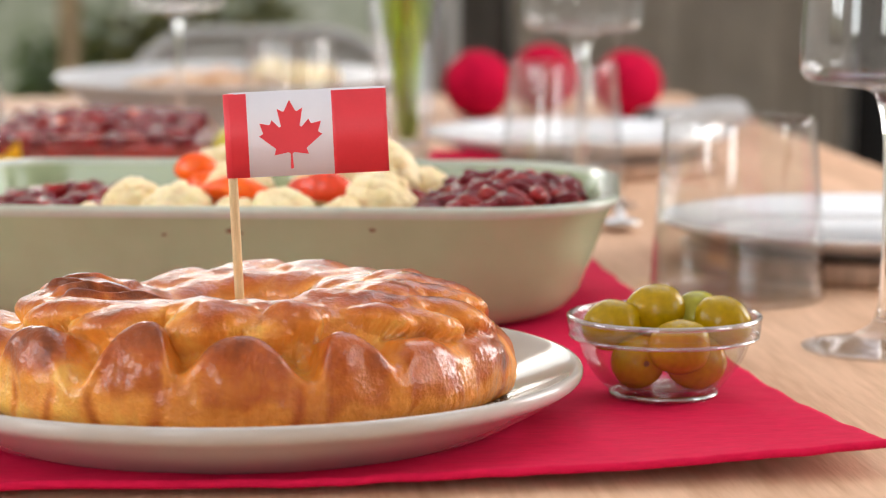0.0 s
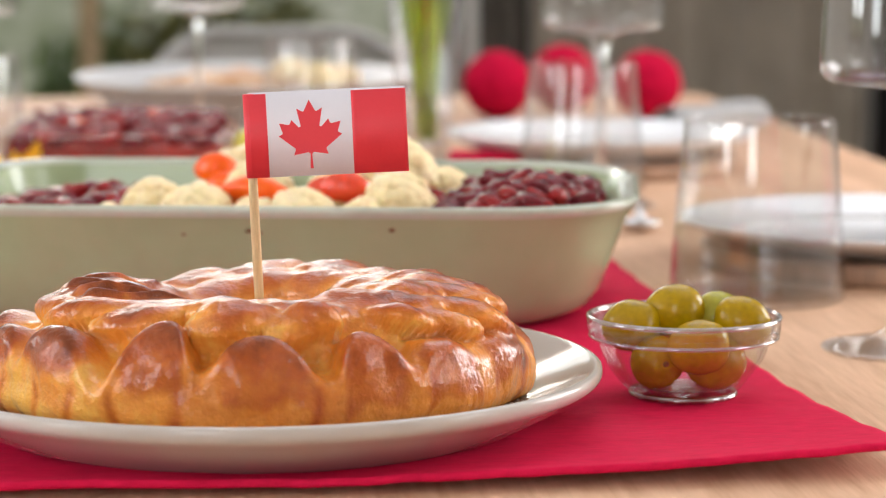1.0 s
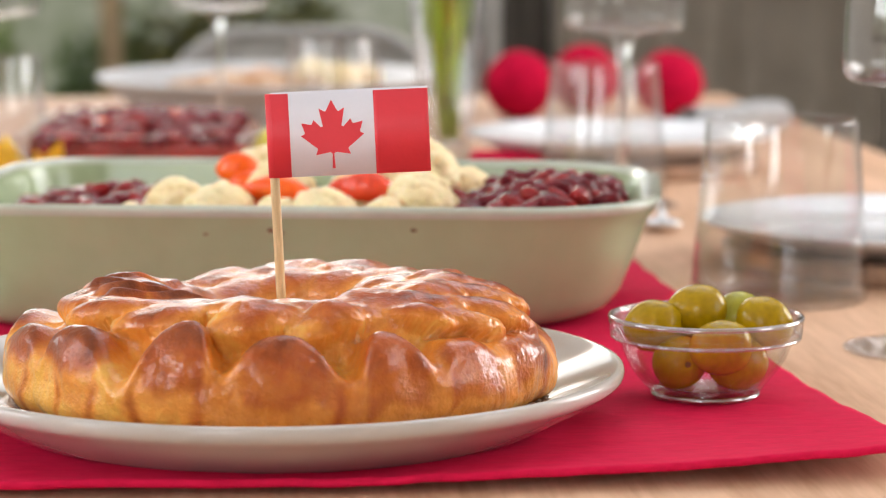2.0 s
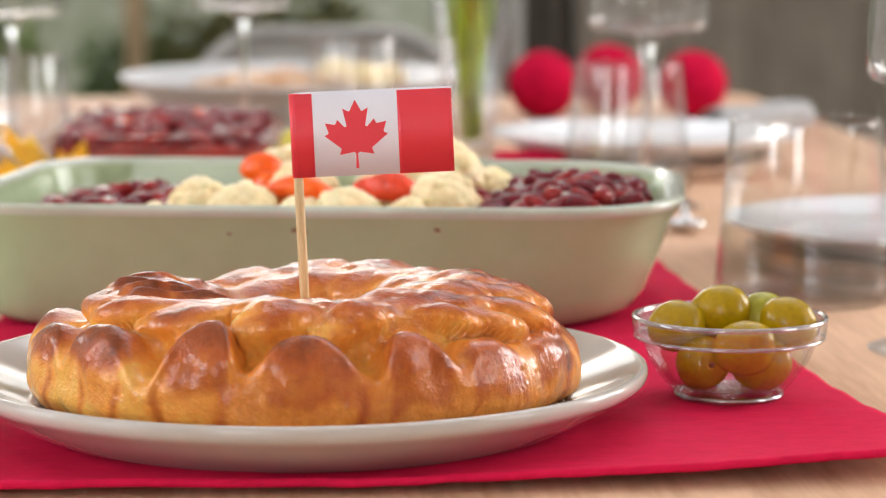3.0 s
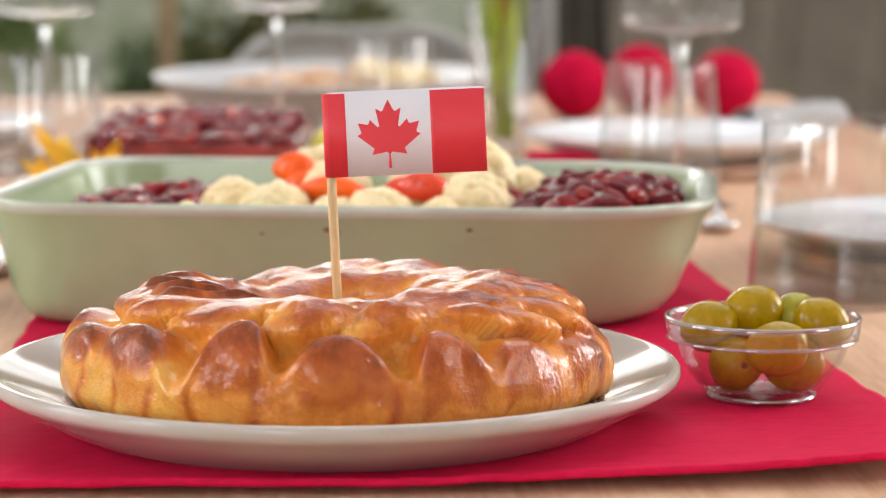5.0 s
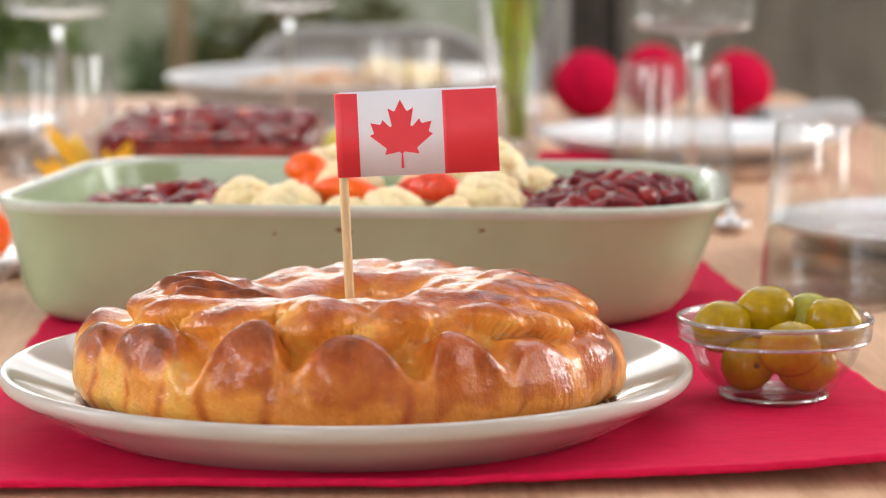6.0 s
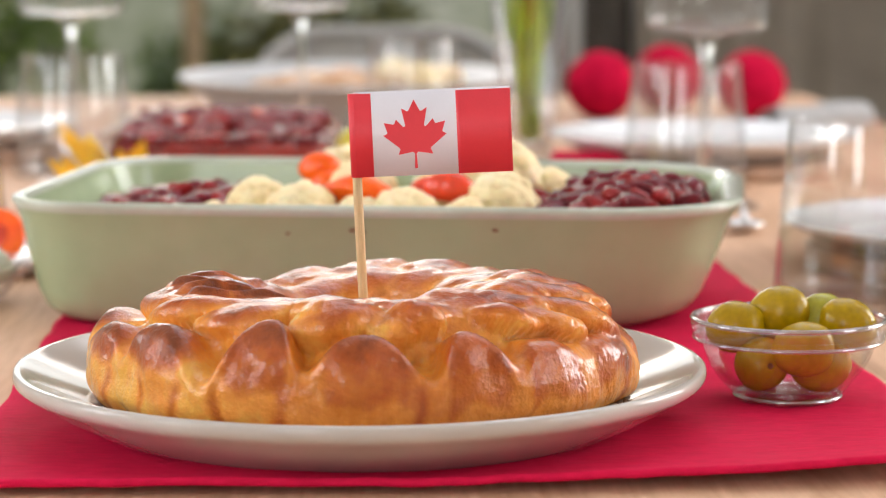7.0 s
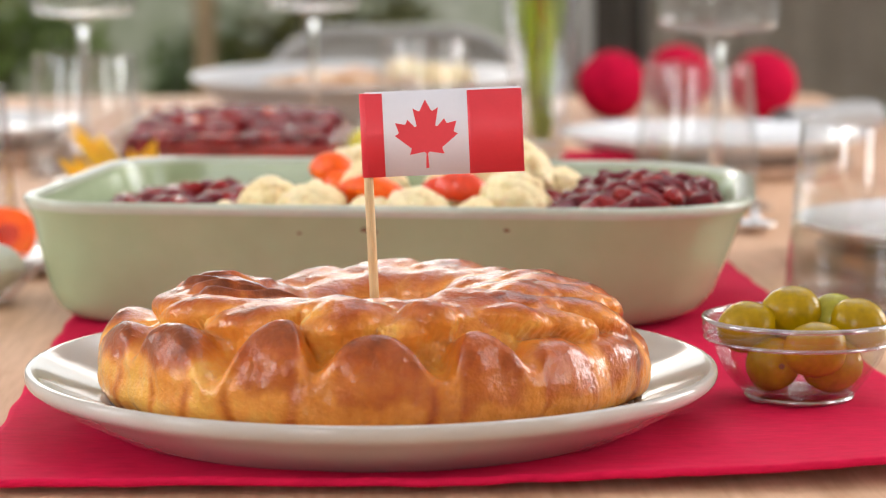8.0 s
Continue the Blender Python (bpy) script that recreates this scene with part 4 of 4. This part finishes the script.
def scatter_beans(at, spots, size, group, label, mats, seed, far):
    """Beans of one mesh a colour, each a thing, tumbled over a heap; spots: (x, y, z) in the dish. Those deeper in the dish than far are one joined heap."""
    rng = random.Random(seed)
    first = [bean_mesh("kidney_bean", size, m, seed + i) for i, m in enumerate(mats)]
    used, rest = set(), bmesh.new()
    for i, (x, y, z) in enumerate(spots):
        f = rng.choice(first)
        m = at @ pose(x, y, z, rng.uniform(-50, 50), rng.uniform(-40, 40), rng.uniform(0, 360))
        if y > far and f.name in used:
            k = len(rest.verts)
            rest.from_mesh(f.data)
            rest.verts.ensure_lookup_table()
            for v in rest.verts[k:]:
                v.co = m @ v.co
        elif f.name in used:
            copy_thing(f, m)
        else:
            used.add(f.name)
            f.matrix_basis = m
            tagged(f, label, "bean", group)
    tagged(part("kidney_bean_heap", rest, mats[0]), "heap of dark red beans deep in the dish", "beans", kind="stuff")


def inside_dish(x, y, w=0.158, d=0.106, r=0.058):
    """True well within the casserole's rounded walls."""
    qx, qy = max(0.0, abs(x) - w + r), max(0.0, abs(y) - d + r)
    return math.hypot(qx, qy) < r


def heap(rng, x0, x1, y0, y1, step, height, keep=None):
    out = []
    y = y0
    while y < y1:
        x = x0
        while x < x1:
            px, py = x + rng.uniform(-0.3, 0.3) * step, y + rng.uniform(-0.3, 0.3) * step
            pz = height(px, py) + rng.uniform(-0.0015, 0.002)
            if keep is None or keep(px, py):
                out.append((px, py, pz))
            x += step
        y += step
    return out


def floret(at, size, seed, label="pale creamy cauliflower floret among the vegetables"):
    """A domed head of swelling buds on a short stalk."""
    rng = random.Random(seed)
    f = thing("cauliflower_floret", at, label, "cauliflower", "cauliflower florets")
    buds = []
    for i in range(42):
        t, a = (i + 0.5) / 42, i * 2.39996
        el = math.acos(1 - 1.45 * t)
        buds.append((Vector((math.sin(el) * math.cos(a), math.sin(el) * math.sin(a), math.cos(el))), rng.uniform(0.26, 0.46), rng.uniform(0.12, 0.26)))
    head = bmesh.new()
    bmesh.ops.create_icosphere(head, subdivisions=5, radius=1)
    for v in head.verts:
        d = v.co.normalized()
        k = 0.0
        for c, w, h in buds:
            q = (d - c).length / w
            if q < 1:
                k = max(k, h * math.sqrt(1 - q * q))
        k += 0.03 * noise.noise(d * 9 + Vector((seed, 0, 0))) + 0.018 * noise.noise(d * 26)
        v.co = d * size * (0.8 + k)
        v.co.z *= 0.86
    part("head", head, CAULI, f)
    part("stalk", tube([(0, 0, -size * 1.0), (0, 0, -size * 0.3)], [size * 0.3, size * 0.42], 12), CAULI, f)
    return f


def pepper_slice(at, size, tall, seed, mat, label):
    """A curved wedge of cooked red pepper or carrot."""
    p = thing("pepper_piece", at, label, "pepper", "red pepper pieces")
    bm = blob(size, size * 0.35, size * tall, 0.16, 70, seed, 4)
    for v in bm.verts:
        v.co.y += 0.3 * v.co.x ** 2 / size
        v.co.z -= 0.18 * v.co.x ** 2 / size
    part("flesh", bm, mat, p)
    return p


rng = random.Random(11)
# heaped beans at both ends, in the dish's own axes
spots = heap(rng, 0.079, 0.161, -0.1, 0.1, 0.0105, lambda x, y: 0.0445 + 0.018 * math.exp(-((x - 0.128) / 0.042) ** 2 - ((y + 0.04) / 0.08) ** 2), inside_dish)
scatter_beans(FOOD, spots, 0.0104, "beans in the casserole", "glossy dark purple-red kidney bean in the dish", (BEAN, BEAN, BEAN_RED), 3, 0.05)
spots = heap(rng, -0.15, -0.07, -0.085, 0.06, 0.0125, lambda x, y: 0.0405 + 0.009 * math.exp(-((x + 0.1) / 0.04) ** 2 - ((y + 0.0) / 0.05) ** 2), inside_dish)
scatter_beans(FOOD, spots, 0.0104, "beans in the casserole", "glossy dark purple-red kidney bean in the dish", (BEAN, BEAN, BEAN_RED), 5, 0.03)
for i, (x, y, z, s) in enumerate((
        (-0.079, -0.086, 0.045, 0.0125), (-0.06, -0.06, 0.051, 0.0175), (-0.037, -0.074, 0.049, 0.019), (-0.006, -0.086, 0.0455, 0.0165), (0.0165, -0.082, 0.048, 0.018),
        (-0.012, -0.03, 0.055, 0.02), (0.046, -0.088, 0.05, 0.0115), (0.063, -0.064, 0.053, 0.0195), (0.057, -0.01, 0.064, 0.0225), (0.081, 0.0, 0.054, 0.0145), (0.03, 0.01, 0.05, 0.022),
        (-0.03, 0.03, 0.058, 0.02))):
    floret(FOOD @ pose(x, y, z, rng.uniform(-25, 15), rng.uniform(-25, 25), rng.uniform(0, 360)), s, 20 + i)
for i, (x, y, z, s, tall, m) in enumerate((
        (-0.036, -0.015, 0.067, 0.0125, 0.62, CARROT), (-0.03, -0.03, 0.06, 0.012, 0.5, CARROT), (-0.008, -0.066, 0.0615, 0.019, 0.36, CARROT), (-0.02, -0.06, 0.058, 0.012, 0.5, CARROT),
        (0.037, -0.055, 0.061, 0.0145, 0.55, TOMATO), (0.024, -0.045, 0.06, 0.012, 0.5, TOMATO))):
    pepper_slice(FOOD @ pose(x, y, z, rng.uniform(-15, 10), rng.uniform(-12, 12), rng.uniform(-14, 14)), s, tall, 40 + i, m, "orange-red piece of cooked pepper in the dish")


# ---- glasses ----
def tumbler(at, label="clear thick-based drinking tumbler standing on the table"):
    t = thing("tumbler", at, label, "glass", "water tumblers")
    prof = [(0.0, 0.0015), (0.03, 0.0015), (0.042, 0.0), (0.0456, 0.002), (0.0467, 0.006), (0.0462, 0.014), (0.0438, 0.045), (0.0405, 0.085), (0.0397, 0.0945), (0.0391, 0.0953),
            (0.0385, 0.0945), (0.0394, 0.085), (0.0426, 0.045), (0.0452, 0.012), (0.0442, 0.0055), (0.04, 0.0042), (0.0, 0.0038)]
    base, side, inside = turned_parts(smooth_profile(prof, 3), (15, 39), ("base", "glass_wall", "base_inside"), THIN, t, 72)
    base.data.materials[0] = PRESSED_RIM
    return t


def wine_glass(at, label="empty long-stemmed clear wine glass standing on the table"):
    w = thing("wine_glass", at, label, "wine glass", "wine glasses")
    prof = [(0.0, 0.0), (0.03, 0.0005), (0.0375, 0.0), (0.0392, 0.0008), (0.0388, 0.0018), (0.03, 0.0036), (0.016, 0.0068), (0.008, 0.0115), (0.005, 0.018), (0.0039, 0.028),
            (0.0034, 0.05), (0.0034, 0.085), (0.004, 0.102), (0.0065, 0.114), (0.0095, 0.1195), (0.016, 0.1216), (0.028, 0.1228), (0.0378, 0.1246), (0.0418, 0.1285), (0.0426, 0.1355),
            (0.0416, 0.16), (0.0385, 0.2), (0.0352, 0.235), (0.0346, 0.2362), (0.034, 0.235), (0.0376, 0.2), (0.0409, 0.16), (0.0418, 0.136), (0.041, 0.1298), (0.0372, 0.126),
            (0.0275, 0.1242), (0.014, 0.1232), (0.0, 0.123)]
    full = smooth_profile(prof, 4)
    cut = 13 * 4
    foot, stem, cup = turned_parts(full, (24, cut), ("foot", "stem", "cup"), THIN, w, 56)
    foot.data.materials[0], stem.data.materials[0] = PRESSED, STEM_GLASS
    return w


first = tumbler(pose(0.1995, 1.309, TABLE))
for x, y in ((0.15, 1.85), (-0.322, 1.97), (-0.345, 1.56), (-0.062, 2.27)):
    copy_thing(first, pose(x, y, TABLE))
first = wine_glass(pose(0.245, 1.147, TABLE))
for x, y in ((0.1555, 1.753), (-0.337, 2.06), (-0.16, 2.22)):
    copy_thing(first, pose(x, y, TABLE))


# ---- place settings ----
def setting(x, y, wide=1.0, high=1.0):
    """A dinner plate on a round wooden charger."""
    c = thing("charger", pose(x, y, TABLE), "round brown wooden charger under a white plate", "charger", "wooden chargers")
    part("board", lathe(smooth_profile([(r * wide, h) for r, h in [(0, 0.0005), (0.102, 0.0005), (0.108, 0.0), (0.111, 0.0015), (0.112, 0.004), (0.112, 0.0085), (0.111, 0.0108), (0.107, 0.0118), (0.05, 0.0118), (0, 0.0118)]], 3), 64), DARKWOOD, c)
    p = thing("dinner_plate", pose(x, y, TABLE + 0.0118), "white porcelain dinner plate on a wooden charger", "plate", "white dinner plates")
    prof = smooth_profile([(r * wide, h * high) for r, h in [(0, 0.002), (0.07, 0.002), (0.076, 0.0), (0.084, 0.0), (0.09, 0.002), (0.108, 0.0085), (0.12, 0.014), (0.1242, 0.017), (0.125, 0.0195), (0.1235, 0.0202), (0.121, 0.0193),
                           (0.112, 0.0145), (0.1, 0.0095), (0.09, 0.007), (0.08, 0.0062), (0.0, 0.006)]], 4)
    turned_parts(prof, (28, 40), ("underside", "rim", "well"), PORCELAIN, p, 96)


setting(0.3, 1.45, 1.0, 0.78)
setting(0.178, 2.03)
setting(-0.472, 2.13)

napkin = thing("napkin", pose(0.082, 1.957, TABLE + 0.0119, 0, 0, 4), "folded crimson cloth napkin tucked under the plate", "napkin")
for k in range(3):
    part("fold", block(-0.028 + 0.001 * k, 0.028 - 0.002 * k, -0.022, 0.018 - 0.002 * k, 0.0002 + 0.003 * k, 0.003 + 0.003 * k, 0.0012), CRIMSON, napkin)


def spoon(at):
    s = thing("spoon", at, "polished steel spoon lying beside the plate", "spoon", "steel spoons")
    bm = blob(0.019, 0.013, 0.005, 0.0, 1, 0, 4)
    for v in bm.verts:
        if v.co.z > 0:
            v.co.z *= -0.55
        v.co.z += 0.006 + 3.0 * v.co.x ** 2
    part("spoon_bowl", bm, STEEL, s)
    pts = [(0.017, 0, 0.007), (0.04, 0, 0.0105), (0.08, 0, 0.008), (0.12, 0, 0.0045), (0.148, 0, 0.003), (0.15, 0, 0.003)]
    bm = tube(pts, [0.003, 0.0026, 0.003, 0.0038, 0.0048, 0.003], 12)
    for v in bm.verts:
        v.co.z = 0.0035 + (v.co.z - 0.0035) * 0.75
    part("handle", bm, STEEL, s)
    return s


first = spoon(pose(0.168, 1.605, TABLE, 0, 0, 84))
copy_thing(first, pose(-0.345, 2.08, TABLE, 0, 0, 95))


def rolled_napkin(at):
    n = thing("napkin", at, "rolled white linen napkin lying on the table", "napkin")
    bm = bmesh.new()
    spiral = []
    for i in range(90):
        a = i / 90 * 2 * math.pi * 2.6
        r = 0.006 + 0.0115 * i / 90
        spiral.append((r * math.cos(a), r * math.sin(a)))
    cols = []
    for j in range(13):
        x = -0.08 + 0.16 * j / 12
        k = 1 + 0.06 * math.sin(j * 0.9)
        cols.append([bm.verts.new((x, p[0] * k, 0.0185 + p[1] * k)) for p in spiral])
    for a, b in zip(cols, cols[1:]):
        for i in range(89):
            bm.faces.new((a[i], b[i], b[i + 1], a[i + 1]))
    bmesh.ops.solidify(bm, geom=bm.faces[:], thickness=0.0012)
    part("linen_roll", bm, LINEN, n)
    return n


rolled_napkin(pose(0.305, 2.3, TABLE, 0, 0, 52))

# ---- three crimson balls at the far end ----
for x, y, r in ((0.121, 2.57, 0.0352), (0.1945, 2.66, 0.0362), (0.2745, 2.57, 0.0352)):
    b = thing("decorative_ball", pose(x, y, TABLE), "round matt crimson felt ball resting on the table", "ball", "crimson balls")
    part("felt", blob(r, r, r, 0.02, 90, x * 10, 5), FELT, b, at=pose(0, 0, r * 0.985))

# ---- glass dish of beans ----
BD = pose(-0.183, 1.832, TABLE, 0, 0, 1.5)
gd = thing("glass_dish", BD, "rectangular clear glass baking dish full of red beans", "baking dish")
rings = []
for inset, z in ((0.016, 0.0), (0.011, 0.0008), (0.0075, 0.004), (0.006, 0.02), (0.0035, 0.046), (0.0, 0.0505), (0.0, 0.0535), (0.003, 0.0545), (0.0065, 0.053), (0.0085, 0.046),
                 (0.011, 0.02), (0.013, 0.009), (0.018, 0.0058), (0.022, 0.0052)):
    rings.append(rounded(0.086 - inset, 0.14 - inset, max(0.01, 0.03 - inset * 0.5), z, 8))
part("dish_wall", loft(rings), DISH_GLASS, gd)
tagged(part("bean_sauce", loft([rounded(0.0718, 0.1258, 0.02, 0.0062, 8), rounded(0.0742, 0.1282, 0.021, 0.02, 8), rounded(0.0766, 0.1306, 0.021, 0.046, 8), rounded(0.06, 0.11, 0.02, 0.049, 8)]), SAUCE, at=BD),
       "thick dark red bean sauce in the glass dish", "food", kind="stuff")
rng = random.Random(5)
spots = heap(rng, -0.066, 0.068, -0.118, 0.12, 0.0155, lambda x, y: 0.048 + 0.009 * math.exp(-(x / 0.06) ** 2 - (y / 0.09) ** 2))
scatter_beans(BD, spots, 0.0112, "beans in the glass dish", "glossy dark red bean in the glass dish", (BEAN, BEAN, BEAN_RED), 9, 0.0)

for i, (x, y, z, s) in enumerate(((-0.03, -0.04, 0.0555, 0.009), (0.018, 0.0, 0.058, 0.01), (0.05, -0.09, 0.05, 0.009))):
    pepper_slice(BD @ pose(x, y, z, rng.uniform(-15, 10), rng.uniform(-12, 12), rng.uniform(-40, 40)), s, 0.5, 60 + i, CARROT, "orange-red piece of pepper among the beans")

# ---- a sweet pepper beside the bean dish ----
sweet = thing("sweet_pepper", pose(-0.072, 1.74, TABLE, 0, 0, 20), "yellow-green sweet pepper standing beside the bean dish", "pepper")
bm = lathe(smooth_profile([(0, 0.004), (0.012, 0.0), (0.022, 0.004), (0.027, 0.018), (0.029, 0.036), (0.027, 0.05), (0.019, 0.057), (0.008, 0.055), (0, 0.053)], 4), 48,
           ripple=lambda r, z, a: r * (1 + 0.07 * math.cos(4 * a)))
part("flesh", bm, YELLOW_PEPPER, sweet)
part("pepper_stalk", tube([(0, 0, 0.05), (0.001, 0, 0.06), (0.004, 0.002, 0.068)], [0.004, 0.003, 0.0035], 10), STEM, sweet)

# ---- white oval platter with salad ----
PL = pose(-0.135, 2.565, TABLE)
platter = thing("oval_platter", PL, "white oval serving platter heaped with salad", "platter")
prof = smooth_profile([(0, 0.003), (0.1, 0.003), (0.11, 0.0), (0.118, 0.0), (0.124, 0.006), (0.143, 0.026), (0.16, 0.041), (0.165, 0.0435), (0.164, 0.0465), (0.157, 0.0445),
                           (0.139, 0.03), (0.118, 0.011), (0.11, 0.008), (0, 0.008)], 4)
for ob in turned_parts(prof, (24, 40), ("underside", "rim", "well"), PLATTER, platter, 96):
    for v in ob.data.vertices:
        v.co.x, v.co.y = v.co.x * 1.05, v.co.y * 1.42
bm = blob(0.118, 0.16, 0.03, 0.22, 45, 2, 5)
for v in bm.verts:
    v.co.z = max(0.0085, v.co.z + 0.019)
tagged(part("pasta_salad", bm, SALAD, at=PL), "heap of pasta salad with orange bits on the platter", "food", kind="stuff")
for i, (x, y, z, s) in enumerate(((0.075, -0.07, 0.044, 0.022), (0.098, -0.03, 0.042, 0.019), (0.045, -0.03, 0.048, 0.02))):
    floret(PL @ pose(x, y, z, -15, 10, i * 70), s, 70 + i, "pale cauliflower floret on the white platter")


# ---- the chair at the head of the table ----
def head_chair(at):
    """A light grey upholstered chair with a rounded back on wooden legs."""
    c = thing("dining_chair", at, "light grey upholstered dining chair with a rounded back", "chair")
    part("seat", loft([rounded(0.2, 0.2, 0.06, 0.42, 8), rounded(0.215, 0.215, 0.07, 0.435, 8), rounded(0.215, 0.215, 0.07, 0.465, 8), rounded(0.19, 0.19, 0.06, 0.48, 8)]), GREY, c)

    def outline(w, z0, z1, r):
        pts = [(-w, z0)]
        for i in range(13):
            q = radians(180 - 90 * i / 12)
            pts.append((-w + r + r * math.cos(q), z1 - r + r * math.sin(q)))
        for i in range(13):
            q = radians(90 - 90 * i / 12)
            pts.append((w - r + r * math.cos(q), z1 - r + r * math.sin(q)))
        return pts + [(w, z0)]

    rings = []
    for w, z1, r, y in ((0.165, 0.79, 0.09, -0.018), (0.178, 0.806, 0.1, -0.022), (0.185, 0.812, 0.105, 0.0), (0.178, 0.806, 0.1, 0.022), (0.165, 0.79, 0.09, 0.018)):
        rings.append([(x, 0.2 + y + 0.05 * (1 - (x / 0.185) ** 2), z) for x, z in outline(w, 0.46, z1, r)])
    part("backrest", loft(rings), GREY, c)
    edge = [(x, 0.2 + 0.05 * (1 - (x / 0.185) ** 2) - 0.024, z) for x, z in outline(0.179, 0.47, 0.806, 0.1)]
    part("piping", tube(edge, 0.008, 8), PIPING, c)
    for x in (-0.17, 0.17):
        for y in (-0.17, 0.17):
            part("leg", tube([(x, y, 0.43), (x * 1.12, y * 1.12, 0.0)], [0.018, 0.011], 12), WOOD, c)
    return c


head_chair(pose(-0.13, 3.16, 0))

# ---- tall vase with green stems ----
VA = pose(0.04, 2.13, TABLE)
vase = thing("vase", VA, "tall clear glass vase holding green stems", "vase")
prof = [(0, 0.001), (0.02, 0.001), (0.0225, 0), (0.022, 0.004), (0.0305, 0.1), (0.045, 0.25), (0.0435, 0.2515), (0.0415, 0.25), (0.0272, 0.1), (0.0185, 0.016), (0.016, 0.012), (0, 0.011)]
turned_parts(smooth_profile(prof, 3), (9, 24), ("vase_base", "vase_wall", "vase_inside"), PRESSED_RIM, vase, 64)
rng = random.Random(8)
for i in range(4):
    a = i * 1.6 + 0.4
    f = thing("green_stem", VA, "thick fresh green stalk standing in the vase", "stem", "stems in the vase")
    x0, y0 = 0.005 * math.cos(a), 0.005 * math.sin(a)
    x1, y1 = x0 * 1.5 + rng.uniform(-0.006, 0.006), y0 * 1.5 + rng.uniform(-0.006, 0.006)
    part("stalk", tube([(x0, y0, 0.016), ((x0 + x1) / 2, (y0 + y1) / 2, 0.1), (x1, y1, 0.2), (x1 * 1.6, y1 * 1.6, 0.33)], [0.004, 0.006, 0.0075, 0.006], 10), STEM, f)
    bm = bmesh.new()
    for s in range(9):
        t = s / 8
        w = 0.0095 * math.sin(math.pi * min(1, t * 0.95 + 0.05))
        for k in (-1, 0, 1):
            bm.verts.new((x1 * 1.6 + k * w, y1 * 1.6 + 0.003 * abs(k) - 0.02 * t * t, 0.1 + 0.22 * t))
    bm.verts.ensure_lookup_table()
    for s in range(8):
        for k in range(2):
            q = s * 3 + k
            bm.faces.new((bm.verts[q], bm.verts[q + 1], bm.verts[q + 4], bm.verts[q + 3]))
    bmesh.ops.solidify(bm, geom=bm.faces[:], thickness=0.0006)
    part("leaf", bm, STEM, f)


# ---- things on the window side of the table ----
def autumn_leaf(at, size, seed, label):
    """A curled yellow leaf with pointed lobes."""
    lf = thing("autumn_leaf", at, label, "leaf", "autumn leaves")
    bm = bmesh.new()
    pts = half + [(-x, y) for x, y in half[-2::-1]]
    rows = []
    for s in (0.0, 0.35, 0.7, 1.0):
        rows.append([bm.verts.new((x / 4030 * size * s, -y / 4030 * size * s, 0)) for x, y in pts] if s else [bm.verts.new((0, 0, 0))])
    n = len(pts)
    for i in range(n):
        j = (i + 1) % n
        bm.faces.new((rows[0][0], rows[1][i], rows[1][j]))
        for a, b in zip(rows[1:], rows[2:]):
            bm.faces.new((a[i], b[i], b[j], a[j]))
    for v in bm.verts:
        d = v.co.xy.length / size
        v.co.z = 0.55 * size * d * d * (0.6 + 0.5 * math.sin(3 * math.atan2(v.co.y, v.co.x) + seed)) + 0.004
    bmesh.ops.solidify(bm, geom=bm.faces[:], thickness=0.0007)
    part("blade", bm, LEAF_YELLOW, lf, smooth=False)
    part("leaf_stalk", tube([(0, -0.5 * size, 0.006), (0, -0.75 * size, 0.004)], 0.0011, 6), LEAF_YELLOW, lf)


autumn_leaf(pose(-0.254, 1.7, TABLE + 0.018, 38, 0, 62), 0.13, 1.0, "curled golden-yellow maple leaf lying on the table")
autumn_leaf(pose(-0.24, 1.66, TABLE + 0.02, 30, 0, -25), 0.085, 2.2, "small curled orange-yellow maple leaf on the table")

sb = thing("small_dish", pose(-0.282, 1.29, TABLE), "small clear glass dish holding white cream cheese", "bowl")
prof = [(0, 0.002), (0.024, 0.002), (0.027, 0), (0.03, 0.001), (0.04, 0.011), (0.048, 0.0205), (0.0475, 0.022), (0.046, 0.0215), (0.0385, 0.0128), (0.029, 0.0045), (0, 0.004)]
part("dish_glass", lathe(smooth_profile(prof, 4), 72), THIN, sb)
bm = blob(0.036, 0.036, 0.026, 0.12, 60, 3, 4)
for v in bm.verts:
    v.co.z = max(0.0046, v.co.z + 0.014)
    k = min(1.0, 0.7 + v.co.z * 18)
    v.co.x, v.co.y = v.co.x * k, v.co.y * k
tagged(part("cream_cheese", bm, CREAM, at=pose(-0.282, 1.29, TABLE)), "soft white cream cheese mounded in the glass dish", "food")

tp = thing("side_plate", pose(-0.305, 1.43, TABLE), "small white side plate with tomato slices", "plate")
part("plate_body", lathe(smooth_profile([(0, 0.001), (0.045, 0), (0.05, 0.001), (0.07, 0.009), (0.072, 0.0105), (0.069, 0.0108), (0.05, 0.005), (0, 0.004)], 4), 72), PORCELAIN, tp)
for i, (x, y, tilt) in enumerate(((-0.278, 1.425, 62), (-0.285, 1.437, 55), (-0.30, 1.415, 48), (-0.315, 1.435, 50))):
    s = thing("tomato_slice", pose(x, y, TABLE + 0.0185, tilt, 0, -12 + 9 * i), "leaning slice of red-orange tomato on the side plate", "tomato", "tomato slices")
    part("flesh", lathe(smooth_profile([(0, -0.003), (0.014, -0.0032), (0.0165, -0.002), (0.0168, 0.002), (0.014, 0.0032), (0, 0.003)], 3), 36), CARROT, s)
    part("core", lathe([(0, 0.0031), (0.004, 0.0042), (0.007, 0.0036), (0.0085, 0.0025)], 20), TOMATO, s)
